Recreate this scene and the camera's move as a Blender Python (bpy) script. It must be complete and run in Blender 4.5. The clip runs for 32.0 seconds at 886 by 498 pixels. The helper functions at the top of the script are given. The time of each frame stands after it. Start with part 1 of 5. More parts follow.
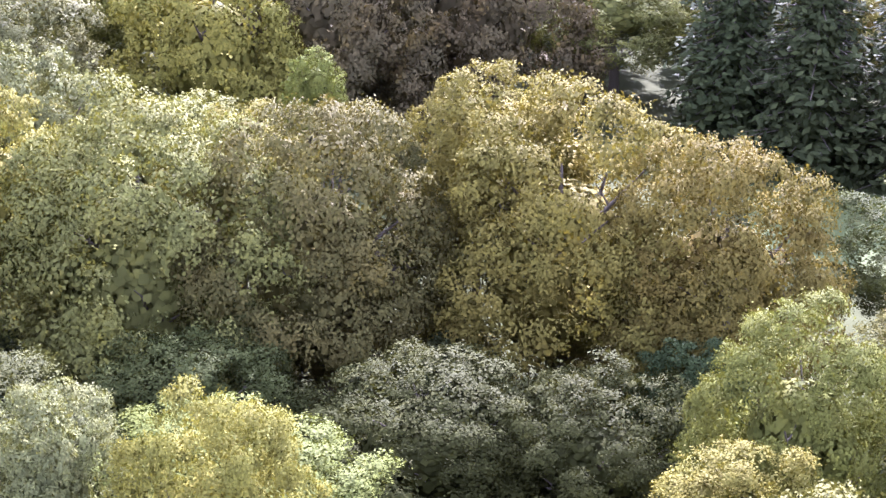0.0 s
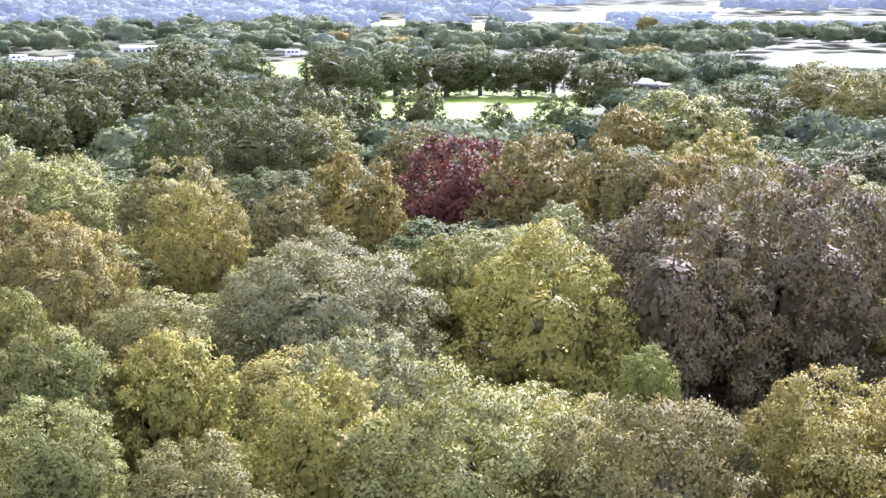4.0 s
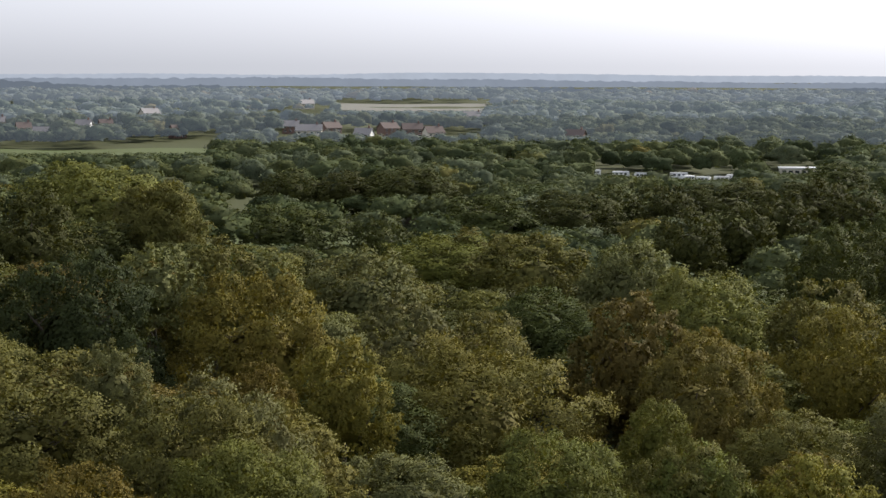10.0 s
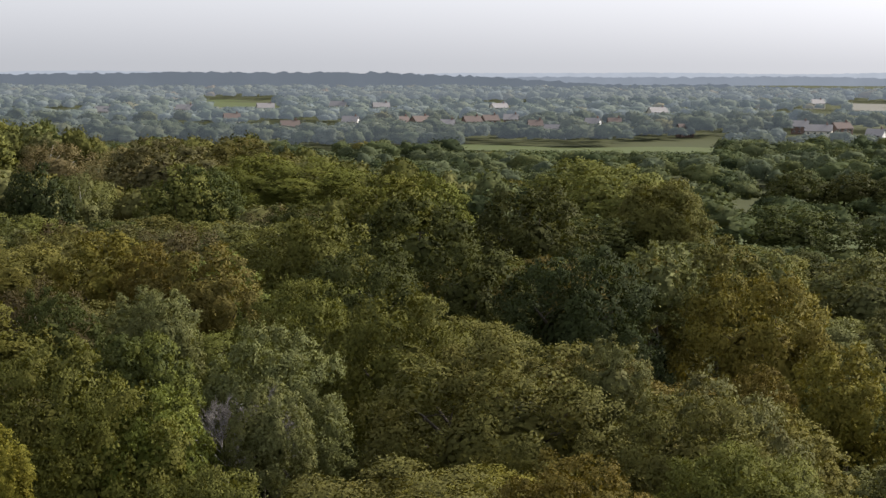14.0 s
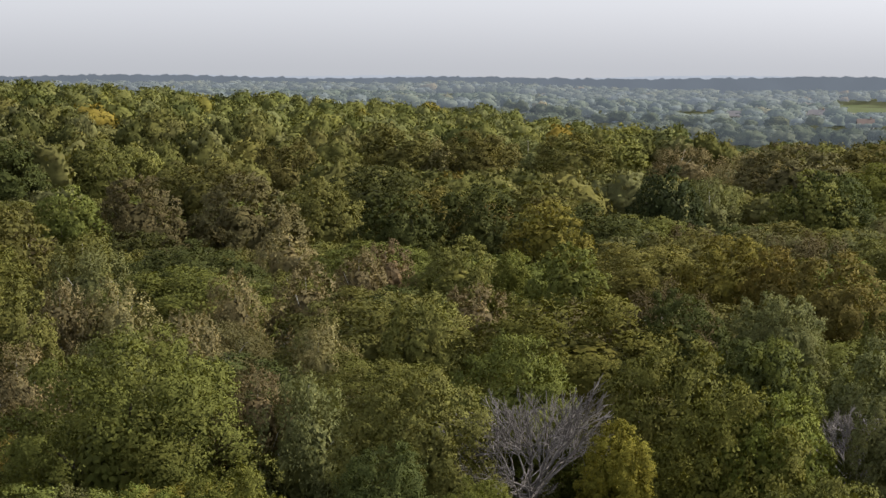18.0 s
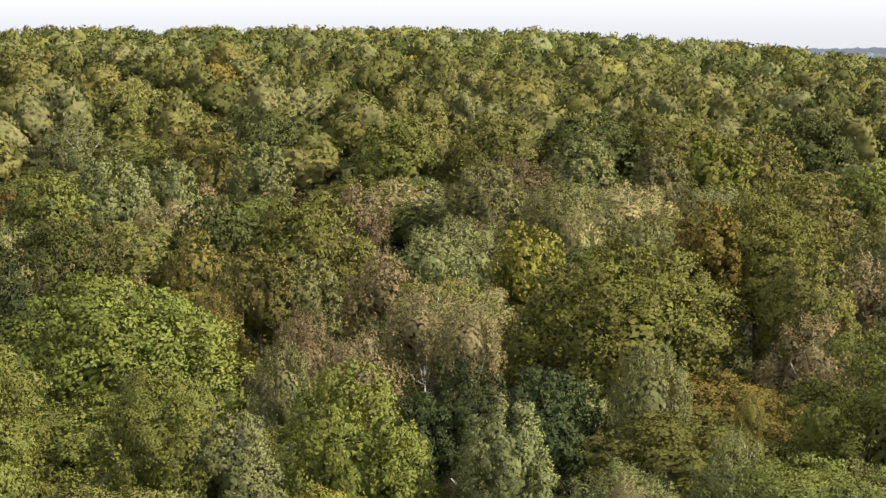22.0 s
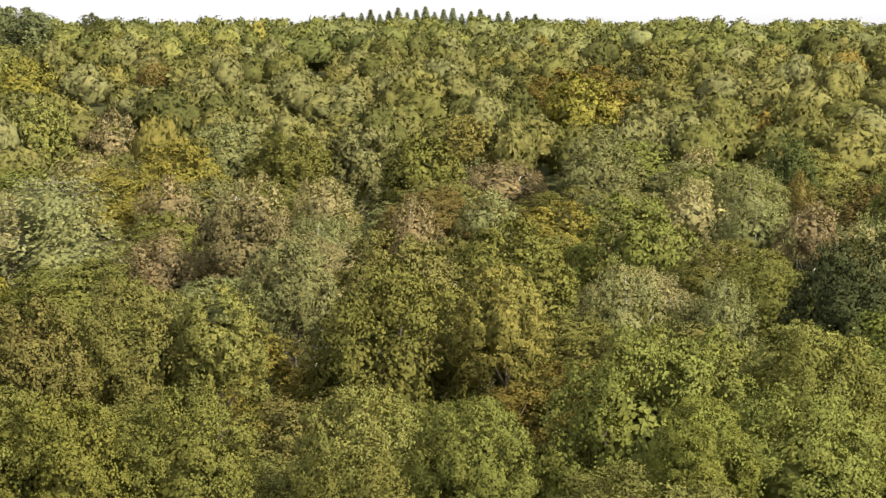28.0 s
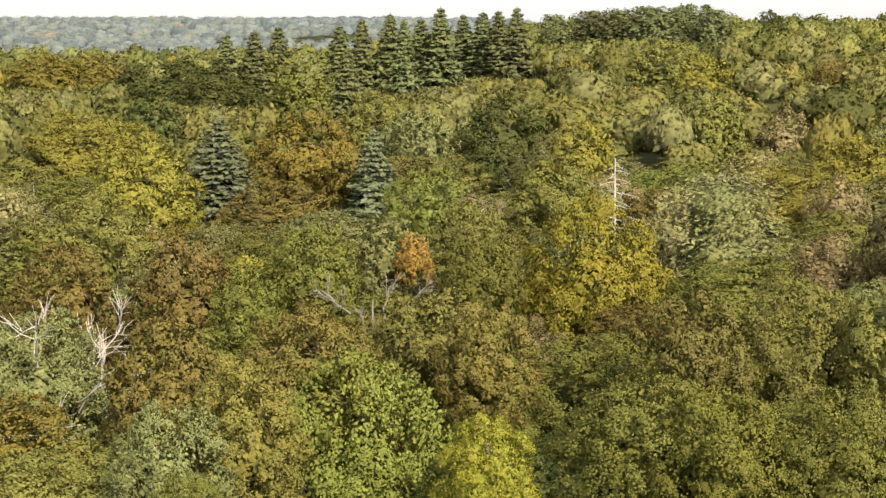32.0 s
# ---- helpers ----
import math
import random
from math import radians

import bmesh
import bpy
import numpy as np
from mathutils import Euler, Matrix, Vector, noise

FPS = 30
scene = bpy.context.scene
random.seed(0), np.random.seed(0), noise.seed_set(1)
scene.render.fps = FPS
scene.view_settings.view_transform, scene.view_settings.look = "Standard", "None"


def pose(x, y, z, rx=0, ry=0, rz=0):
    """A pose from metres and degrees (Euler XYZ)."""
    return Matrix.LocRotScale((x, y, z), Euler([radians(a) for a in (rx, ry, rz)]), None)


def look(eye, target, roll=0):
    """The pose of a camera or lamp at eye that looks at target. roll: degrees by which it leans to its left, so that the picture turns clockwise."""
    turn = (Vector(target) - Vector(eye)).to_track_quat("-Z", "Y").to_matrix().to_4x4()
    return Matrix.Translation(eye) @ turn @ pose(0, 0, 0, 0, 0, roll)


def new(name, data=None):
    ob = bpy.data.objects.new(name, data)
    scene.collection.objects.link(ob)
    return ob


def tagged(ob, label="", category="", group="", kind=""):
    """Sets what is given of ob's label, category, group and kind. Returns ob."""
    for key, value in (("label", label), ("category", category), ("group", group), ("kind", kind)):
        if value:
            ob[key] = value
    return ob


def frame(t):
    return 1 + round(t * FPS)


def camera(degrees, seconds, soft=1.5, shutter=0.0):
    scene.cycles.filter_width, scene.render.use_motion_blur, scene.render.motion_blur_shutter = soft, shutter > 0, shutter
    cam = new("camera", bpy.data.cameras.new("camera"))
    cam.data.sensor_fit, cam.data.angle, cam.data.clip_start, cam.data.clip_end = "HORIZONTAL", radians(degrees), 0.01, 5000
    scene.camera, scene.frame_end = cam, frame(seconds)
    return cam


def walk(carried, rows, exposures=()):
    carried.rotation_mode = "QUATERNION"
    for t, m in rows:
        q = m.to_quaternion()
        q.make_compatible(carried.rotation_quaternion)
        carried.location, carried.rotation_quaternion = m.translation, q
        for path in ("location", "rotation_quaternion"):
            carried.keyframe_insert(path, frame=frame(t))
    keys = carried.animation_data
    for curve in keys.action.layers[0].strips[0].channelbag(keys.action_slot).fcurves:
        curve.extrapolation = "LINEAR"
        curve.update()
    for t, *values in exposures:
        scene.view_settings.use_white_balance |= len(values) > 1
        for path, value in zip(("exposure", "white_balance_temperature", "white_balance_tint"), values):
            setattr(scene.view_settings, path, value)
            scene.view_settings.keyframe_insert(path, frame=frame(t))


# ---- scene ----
cam = camera(28.75, 32.0, 1.5)
EYE = (0.0, 0.0, 42.0)
AIM = [  # seconds, turn to the right, tilt up, roll (degrees)
    (0.0, -0.00, -19.72, -0.02), (0.5, -4.22, -19.70, -0.01), (1.0, -6.12, -19.74, 0.02), (1.5, -7.32, -19.00, -0.02),
    (2.0, -8.19, -17.29, 0.04), (2.5, -9.01, -15.44, 0.01), (3.0, -9.81, -13.62, -0.02), (3.5, -10.57, -11.79, -0.01),
    (4.0, -11.35, -9.95, -0.03), (4.5, -12.15, -8.09, -0.02), (5.0, -12.97, -6.18, 0.02), (5.5, -13.99, -4.48, 0.09),
    (6.0, -15.45, -3.45, 0.11), (6.5, -17.59, -3.54, 0.06), (7.0, -20.15, -4.35, -0.06), (7.5, -22.26, -5.53, -0.11),
    (8.0, -24.36, -5.97, -0.10), (8.5, -26.48, -5.98, -0.09), (9.0, -28.63, -5.98, -0.13), (9.5, -30.76, -6.01, -0.18),
    (10.0, -32.87, -6.03, -0.18), (10.5, -34.97, -6.07, -0.22), (11.0, -37.07, -6.08, -0.24), (11.5, -39.15, -6.09, -0.20),
    (12.0, -41.25, -6.10, -0.16), (12.5, -43.35, -6.11, -0.18), (13.0, -45.43, -6.12, -0.14), (13.5, -47.52, -6.11, -0.15),
    (14.5, -51.59, -6.10, -0.12), (15.5, -55.98, -6.08, -0.04), (16.0, -58.38, -6.06, 0.00), (16.5, -61.73, -6.04, 0.07),
    (17.0, -64.74, -6.01, 0.03), (17.5, -67.47, -6.00, -0.00), (18.0, -70.21, -5.97, -0.01), (18.5, -73.07, -5.97, 0.03),
    (19.0, -76.08, -5.95, 0.05), (19.5, -79.47, -5.94, -0.02), (20.0, -83.13, -5.93, -0.06), (20.5, -86.68, -5.93, -0.07),
    (21.0, -90.11, -5.97, -0.04), (21.5, -93.32, -6.56, -0.04), (22.0, -96.49, -6.88, 0.01), (22.5, -99.63, -6.92, 0.00),
    (23.0, -102.72, -6.93, 0.03), (23.5, -104.72, -6.93, 0.13), (24.0, -106.37, -6.94, 0.05), (24.5, -108.29, -6.95, 0.12),
    (25.0, -110.61, -6.96, 0.08), (25.5, -112.98, -6.98, 0.03), (26.5, -117.68, -7.05, -0.16), (27.5, -122.35, -7.12, -0.23),
    (28.0, -124.70, -7.15, -0.17), (28.5, -126.96, -7.18, -0.19), (29.0, -129.19, -7.20, -0.04), (29.5, -131.45, -7.22, -0.03),
    (30.0, -133.95, -7.26, 0.01), (30.5, -136.87, -7.29, -0.02), (31.0, -140.16, -7.33, -0.06), (31.5, -143.49, -7.33, -0.03),
    (32.0, -146.73, -7.29, -0.02),
]
walk(cam, [(t, pose(*EYE, 90 + tilt, 0, -turn) @ pose(0, 0, 0, 0, 0, -roll)) for t, turn, tilt, roll in AIM],
     [(0.0, 3.05, 4960, 42), (3.0, 2.88, 4960, 40), (4.5, 2.38, 4960, 39), (5.5, 0.75, 5900, 18), (6.5, -0.62, 6100, 16), (7.5, -0.2, 5950, 16), (8.5, 0.17, 5850, 15),
      (13.0, 0.4, 6050, 14), (20.5, 0.55, 6050, 14), (22.0, 1.1, 6200, 15), (25.0, 1.15, 6250, 15), (28.0, 1.22, 6450, 13), (32.0, 1.18, 6700, 12)])

# ---- light: a low hazy autumn sun ahead of the first view, sky all round ----
SUN_TURN, SUN_UP = 10.0, 37.0
world = bpy.data.worlds.new("world")
scene.world = world
world.use_nodes = True
wn = world.node_tree
sky = wn.nodes.new("ShaderNodeTexSky")
sky.sky_type = "NISHITA"
sky.sun_disc = False
sky.sun_elevation = radians(SUN_UP)
sky.sun_rotation = radians(SUN_TURN)
sky.dust_density = 2.5
sky.air_density = 1.2
sky.ozone_density = 1.0
veil = wn.nodes.new("ShaderNodeMix")  # thin bright autumn haze over the whole sky
veil.data_type = "RGBA"
veil.inputs[0].default_value = 0.27
veil.inputs[7].default_value = (9.6, 9.7, 9.6, 1)
pale = wn.nodes.new("ShaderNodeHueSaturation")
pale.inputs["Saturation"].default_value = 0.22
wn.links.new(sky.outputs[0], pale.inputs["Color"])
wn.links.new(pale.outputs[0], veil.inputs[6])
wn.links.new(veil.outputs[2], wn.nodes["Background"].inputs[0])
wn.nodes["Background"].inputs[1].default_value = 0.12
sun = new("sun", bpy.data.lights.new("sun", "SUN"))
sun.data.energy, sun.data.angle, sun.data.color = 5.0, radians(0.6), (1.0, 0.9, 0.72)
_a, _e = radians(SUN_TURN), radians(SUN_UP)
sun.matrix_world = look((200 * math.sin(_a) * math.cos(_e), 200 * math.cos(_a) * math.cos(_e), 42 + 200 * math.sin(_e)), (0, 0, 42))

# ---- materials ----
def nodes_of(name):
    m = bpy.data.materials.new(name)
    m.use_nodes = True
    nt = m.node_tree
    nt.nodes.clear()
    return m, nt, nt.nodes.new("ShaderNodeOutputMaterial")


def ramp(nt, fac, stops):
    r = nt.nodes.new("ShaderNodeValToRGB")
    while len(r.color_ramp.elements) < len(stops):
        r.color_ramp.elements.new(0.5)
    for el, (p, c) in zip(r.color_ramp.elements, stops):
        el.position, el.color = p, (*c, 1)
    nt.links.new(fac, r.inputs[0])
    return r.outputs[0]


def mixed(nt, fac, a, b, blend="MIX"):
    n = nt.nodes.new("ShaderNodeMix")
    n.data_type, n.blend_type = "RGBA", blend
    for sock, v in ((n.inputs[0], fac), (n.inputs[6], a), (n.inputs[7], b)):
        if hasattr(v, "is_output"):
            nt.links.new(v, sock)
        elif isinstance(v, tuple):
            sock.default_value = (*v, 1)
        else:
            sock.default_value = v
    return n.outputs[2]


def maths(nt, op, a, b=0.0, c=0.0):
    n = nt.nodes.new("ShaderNodeMath")
    n.operation = op
    n.use_clamp = op == "MULTIPLY_ADD"
    for k, v in enumerate((a, b, c)):
        if hasattr(v, "is_output"):
            nt.links.new(v, n.inputs[k])
        else:
            n.inputs[k].default_value = v
    return n.outputs[0]


def noise_at(nt, scale, detail=2.0, coord="Object"):
    tc = nt.nodes.new("ShaderNodeTexCoord")
    n = nt.nodes.new("ShaderNodeTexNoise")
    n.inputs["Scale"].default_value, n.inputs["Detail"].default_value = scale, detail
    nt.links.new(tc.outputs[coord], n.inputs["Vector"])
    return n.outputs["Fac"]


def foliage(name, deep, main, turned, autumn=0.25, through_light=0.16, stuff=False, haze_glow=None):
    """Leaves: a leaf differs from its neighbour, a bough from the next, a tree from another; autumn sets how much has turned."""
    m, nt, out = nodes_of(name)
    geo = nt.nodes.new("ShaderNodeNewGeometry")
    info = nt.nodes.new("ShaderNodeObjectInfo")
    leaf = geo.outputs["Random Per Island"]
    bough = noise_at(nt, 0.45, 3.0)
    if main is None:  # each tree carries its own colour
        main = info.outputs["Color"]
        base = mixed(nt, 1.0, main, ramp(nt, leaf, [(0.0, (0.7, 0.72, 0.7)), (0.5, (1, 1, 1)), (1.0, (1.32, 1.3, 1.2))]), "MULTIPLY")
        turned = mixed(nt, 1.0, main, (1.45, 1.22, 1.08), "MULTIPLY")
        clip = nt.nodes.new("ShaderNodeClamp")
        nt.links.new(maths(nt, "ADD", maths(nt, "MULTIPLY", bough, 1.7), maths(nt, "ADD", info.outputs["Alpha"], -0.92)), clip.inputs[0])
        f = clip.outputs[0]
    else:
        base = ramp(nt, leaf, [(0.0, tuple(0.3 * a + 0.7 * b for a, b in zip(deep, main))), (0.5, main), (1.0, tuple(c * 1.1 for c in main))])
        f = maths(nt, "MULTIPLY_ADD", bough, 3.2, -1.75 + autumn)
    g = maths(nt, "MULTIPLY_ADD", leaf, 0.5, 0.5)
    base = mixed(nt, maths(nt, "MULTIPLY", f, g), base, turned)
    if stuff:
        grain = noise_at(nt, 1.3, 4.0)
        base = mixed(nt, 1.0, base, ramp(nt, grain, [(0.3, (0.62, 0.62, 0.6)), (0.5, (1, 1, 1)), (0.7, (1.25, 1.25, 1.2))]), "MULTIPLY")
        own = nt.nodes.new("ShaderNodeAttribute")
        own.attribute_name = "tree"
        base = mixed(nt, 1.0, base, ramp(nt, own.outputs["Fac"], [(0.0, (0.5, 0.54, 0.5)), (0.25, (0.88, 0.9, 0.75)), (0.5, (1.12, 1.07, 0.9)), (0.75, (1.2, 1.2, 1.4)), (0.975, (1.25, 1.15, 0.85)), (1.0, (1.6, 1.1, 0.65))]), "MULTIPLY")
    hue = nt.nodes.new("ShaderNodeHueSaturation")
    hue.inputs["Fac"].default_value = 1.0
    nt.links.new(maths(nt, "MULTIPLY_ADD", info.outputs["Random"], 0.035, 0.482), hue.inputs["Hue"])
    nt.links.new(maths(nt, "MULTIPLY_ADD", info.outputs["Random"], 0.0, 1.0), hue.inputs["Saturation"])
    v = nt.nodes.new("ShaderNodeMath")
    v.operation = "MULTIPLY_ADD"
    nt.links.new(info.outputs["Random"], v.inputs[0])
    v.inputs[1].default_value, v.inputs[2].default_value = 0.36, 0.82
    nt.links.new(v.outputs[0], hue.inputs["Value"])
    nt.links.new(base, hue.inputs["Color"])
    col = hue.outputs[0]
    p = nt.nodes.new("ShaderNodeBsdfPrincipled")
    p.inputs["Roughness"].default_value = 0.85 if stuff else 0.65
    p.inputs["Specular IOR Level"].default_value = 0.02 if stuff else 0.03
    nt.links.new(col, p.inputs["Base Color"])
    tr = nt.nodes.new("ShaderNodeBsdfTranslucent")
    nt.links.new(mixed(nt, 1.0, col, (1.3, 1.25, 0.6), "MULTIPLY"), tr.inputs["Color"])
    mx = nt.nodes.new("ShaderNodeMixShader")
    mx.inputs[0].default_value = through_light
    nt.links.new(p.outputs[0], mx.inputs[1])
    nt.links.new(tr.outputs[0], mx.inputs[2])
    if haze_glow:  # haze painted as emission on the leaves of a distant backdrop
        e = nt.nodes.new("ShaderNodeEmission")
        e.inputs[0].default_value = (*haze_glow, 1)
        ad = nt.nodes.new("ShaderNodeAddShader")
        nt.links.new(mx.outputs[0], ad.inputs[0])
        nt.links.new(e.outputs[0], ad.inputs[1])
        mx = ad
    nt.links.new(mx.outputs[0], out.inputs[0])
    return m


def plain(name, dark, light, scale=1.0, rough=0.85, bump=0.0, coord="Object"):
    m, nt, out = nodes_of(name)
    p = nt.nodes.new("ShaderNodeBsdfPrincipled")
    fine, wide = noise_at(nt, scale * 6, 4.0, coord), noise_at(nt, scale, 2.0, coord)
    c = mixed(nt, fine, dark, light)
    c = mixed(nt, maths(nt, "MULTIPLY_ADD", wide, 1.6, -0.4), c, tuple(0.5 * (a + b) for a, b in zip(dark, light)))
    nt.links.new(c, p.inputs["Base Color"])
    p.inputs["Roughness"].default_value = rough
    p.inputs["Specular IOR Level"].default_value = 0.1 if rough > 0.8 else 0.5
    if bump:
        b = nt.nodes.new("ShaderNodeBump")
        b.inputs["Strength"].default_value = bump
        nt.links.new(fine, b.inputs["Height"])
        nt.links.new(b.outputs[0], p.inputs["Normal"])
    nt.links.new(p.outputs[0], out.inputs[0])
    return m


TONE = {  # the colour of most leaves, and how much of the crown has turned
    "green": (0.098, 0.104, 0.026, 0.1),
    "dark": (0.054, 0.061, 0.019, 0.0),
    "olive": (0.108, 0.106, 0.031, 0.15),
    "gold": (0.12, 0.107, 0.024, 0.3),
    "rust": (0.108, 0.095, 0.028, 0.3),
    "pale": (0.118, 0.123, 0.049, 0.1),
    "lime": (0.105, 0.112, 0.025, 0.15),
    "straw": (0.165, 0.148, 0.07, 0.3),
    "brown": (0.085, 0.075, 0.036, 0.3),
    "copper": (0.088, 0.046, 0.026, 0.3),
    "fawn": (0.132, 0.11, 0.057, 0.25),
    # for very dark trees, and where leaf colour stands in for shade
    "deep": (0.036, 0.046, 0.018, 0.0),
    "orange": (0.175, 0.11, 0.03, 0.25),
    "yellow": (0.15, 0.142, 0.023, 0.15),
    "needle": (0.08, 0.09, 0.038, 0.1),
    "bluish": (0.082, 0.093, 0.052, 0.1),
}
LEAF = foliage("leaves", None, None, None, 0.0)
NEEDLE = foliage("needles", None, None, None, 0.0, 0.1)
FAR = {
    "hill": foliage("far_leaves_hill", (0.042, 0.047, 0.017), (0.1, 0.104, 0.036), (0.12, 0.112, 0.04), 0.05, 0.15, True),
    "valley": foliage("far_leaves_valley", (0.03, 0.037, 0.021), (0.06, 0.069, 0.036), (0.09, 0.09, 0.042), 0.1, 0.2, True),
    # these three glow and are greyer, haze painted into the leaves
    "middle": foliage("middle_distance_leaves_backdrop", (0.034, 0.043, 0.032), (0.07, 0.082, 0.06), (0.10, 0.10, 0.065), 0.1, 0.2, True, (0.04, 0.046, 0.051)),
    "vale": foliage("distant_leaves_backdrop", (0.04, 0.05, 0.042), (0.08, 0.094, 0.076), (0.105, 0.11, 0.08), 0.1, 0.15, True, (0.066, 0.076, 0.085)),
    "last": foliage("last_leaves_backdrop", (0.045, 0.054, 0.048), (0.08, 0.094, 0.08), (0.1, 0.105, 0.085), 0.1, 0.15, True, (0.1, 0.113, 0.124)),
}
BARK = plain("bark_brown", (0.05, 0.04, 0.03), (0.13, 0.11, 0.085), 2.0, 0.9, 0.4)
BIRCH = plain("bark_birch_white", (0.25, 0.24, 0.21), (0.6, 0.58, 0.52), 1.2, 0.7, 0.2)
DEAD = plain("dead_wood_grey", (0.095, 0.084, 0.077), (0.2, 0.18, 0.166), 2.0, 0.8, 0.3)
BLEACHED = plain("dead_wood_bleached", (0.27, 0.25, 0.225), (0.45, 0.42, 0.38), 2.0, 0.75, 0.3)
FLOOR = plain("woodland_floor", (0.03, 0.034, 0.012), (0.065, 0.07, 0.025), 0.05, 0.95, 0.5)
GRASS = plain("meadow_grass", (0.085, 0.12, 0.01), (0.12, 0.158, 0.017), 0.02, 0.9, 0.3)
GRASS_DULL = plain("rough_grass", (0.055, 0.07, 0.024), (0.085, 0.1, 0.036), 0.02, 0.9, 0.3)
# base colour greyed to stand for the haze over the far field
STUBBLE = plain("stubble_field", (0.13, 0.127, 0.108), (0.165, 0.16, 0.135), 0.01, 0.95, 0.2)


# ---- mesh helpers ----
def mesh_from(name, verts, tris, mats, smooth=None, normals=None):
    """verts n x 3, tris m x 3; smooth: how many of the first triangles are shaded smooth."""
    me = bpy.data.meshes.new(name)
    n, k = len(verts), len(tris)
    me.vertices.add(n)
    me.vertices.foreach_set("co", np.asarray(verts, np.float32).ravel())
    me.loops.add(3 * k)
    me.loops.foreach_set("vertex_index", np.asarray(tris, np.int32).ravel())
    me.polygons.add(k)
    me.polygons.foreach_set("loop_start", np.arange(0, 3 * k, 3, dtype=np.int32))
    if smooth:
        flags = np.zeros(k, bool)
        flags[:smooth] = True
        me.polygons.foreach_set("use_smooth", flags)
    for m in mats:
        me.materials.append(m)
    me.update(calc_edges=True)
    if normals is not None:  # leaves turn with their bough, not each by itself
        me.polygons.foreach_set("use_smooth", np.ones(k, bool))
        me.normals_split_custom_set_from_vertices(np.asarray(normals, np.float32))
    return me


def unit(v):
    return v / np.maximum(np.linalg.norm(v, axis=-1, keepdims=True), 1e-9)


def ico():
    g = (1 + 5 ** 0.5) / 2
    v = np.array([(-1, g, 0), (1, g, 0), (-1, -g, 0), (1, -g, 0), (0, -1, g), (0, 1, g), (0, -1, -g), (0, 1, -g),
                  (g, 0, -1), (g, 0, 1), (-g, 0, -1), (-g, 0, 1)], float) / np.sqrt(1 + g * g)
    bm = bmesh.new()
    bmesh.ops.create_icosphere(bm, subdivisions=1, radius=1)
    f = np.array([[q.index for q in p.verts] for p in bm.faces])
    v = np.array([p.co[:] for p in bm.verts])
    bm.free()
    return v, f


ICO_V, ICO_F = ico()


def cards(rng, c, n, size, aspect=0.6, fold=0.25, hang=0.0):
    """Folded diamond leaves at c with normals n. hang pulls their long axis downwards."""
    k = len(c)
    t = unit(np.cross(n, rng.normal(size=(k, 3))))
    if hang:
        t = unit(t * (1 - hang) + np.array([0, 0, -1.0]) * hang)
    b = unit(np.cross(n, t))
    s = (size * rng.uniform(0.65, 1.35, k))[:, None]
    v = np.stack([c - t * s, c + b * s * aspect - n * s * fold, c + t * s, c - b * s * aspect - n * s * fold], 1).reshape(-1, 3)
    i = np.arange(k)[:, None] * 4
    f = np.concatenate([i + (0, 2, 1), i + (0, 3, 2)], 1).reshape(-1, 3)
    return v, f


def lumps(rng, c, r, rough=0.18):
    k = len(c)
    v = ICO_V[None] * (1 + rng.normal(0, rough, (k, 12, 1))) * np.asarray(r)[:, None, None] + c[:, None]
    f = ICO_F[None] + (np.arange(k) * 12)[:, None, None]
    return v.reshape(-1, 3), f.reshape(-1, 3)


def glue(*pieces):
    vs, fs, o = [], [], 0
    for v, f in pieces:
        vs.append(v)
        fs.append(f + o)
        o += len(v)
    return np.concatenate(vs), np.concatenate(fs)


def tube(path, radii, sides=5):
    """A tapered limb along a path."""
    path, k = np.asarray(path, float), len(path)
    d = unit(np.gradient(path, axis=0))
    a = unit(np.cross(d, np.array([0.31, 0.95, 0.05])))
    b = np.cross(d, a)
    w = np.arange(sides) * 2 * np.pi / sides
    v = path[:, None] + np.asarray(radii)[:, None, None] * (np.cos(w)[None, :, None] * a[:, None] + np.sin(w)[None, :, None] * b[:, None])
    f = []
    for i in range(k - 1):
        for j in range(sides):
            p, q = i * sides + j, i * sides + (j + 1) % sides
            f += [(p, q, p + sides), (q, q + sides, p + sides)]
    return v.reshape(-1, 3), np.array(f)


# ---- trees: each kind is built a few times in three grades of fineness, 10 m wide, then planted ----
# outline: how wide the crown is from its foot (0) to its top (1)
def dome(u, widest, reach, power=2.4):
    return np.clip(1 - (np.abs(u - widest) / reach) ** power, 0, 1) ** (1 / power)


OUTLINE = {
    "oak_tree": lambda u: dome(u, 0.30, 0.72, 2.2),
    "beech_tree": lambda u: dome(u, 0.26, 0.76, 2.1),
    "birch_tree": lambda u: dome(u, 0.34, 0.68, 1.9),
    "willow_tree": lambda u: dome(u, 0.32, 0.70, 2.1),
    "maple_tree": lambda u: dome(u, 0.34, 0.68, 2.1),
}
#        boughs, size of a bough, twigs on a bough, size of a twig, hang, stretch of a twig upwards
SHAPE = {"oak_tree": (58, 0.22, 7, 0.112, 0.0, 0.95), "beech_tree": (84, 0.17, 6, 0.09, 0.2, 0.85), "birch_tree": (46, 0.21, 10, 0.07, 0.65, 1.7),
         "willow_tree": (68, 0.18, 7, 0.085, 0.3, 1.4), "maple_tree": (52, 0.23, 8, 0.107, 0.1, 1.0)}
GRADE = [(76000, 0.062, 1.0), (40000, 0.085, 1.0), (18000, 0.125, 0.8), (7000, 0.19, 0.6)]  # leaves, half a leaf's length, share of twigs
DEEP = 10.0  # a crown is built 10 m wide and 10 m deep, its top at 0


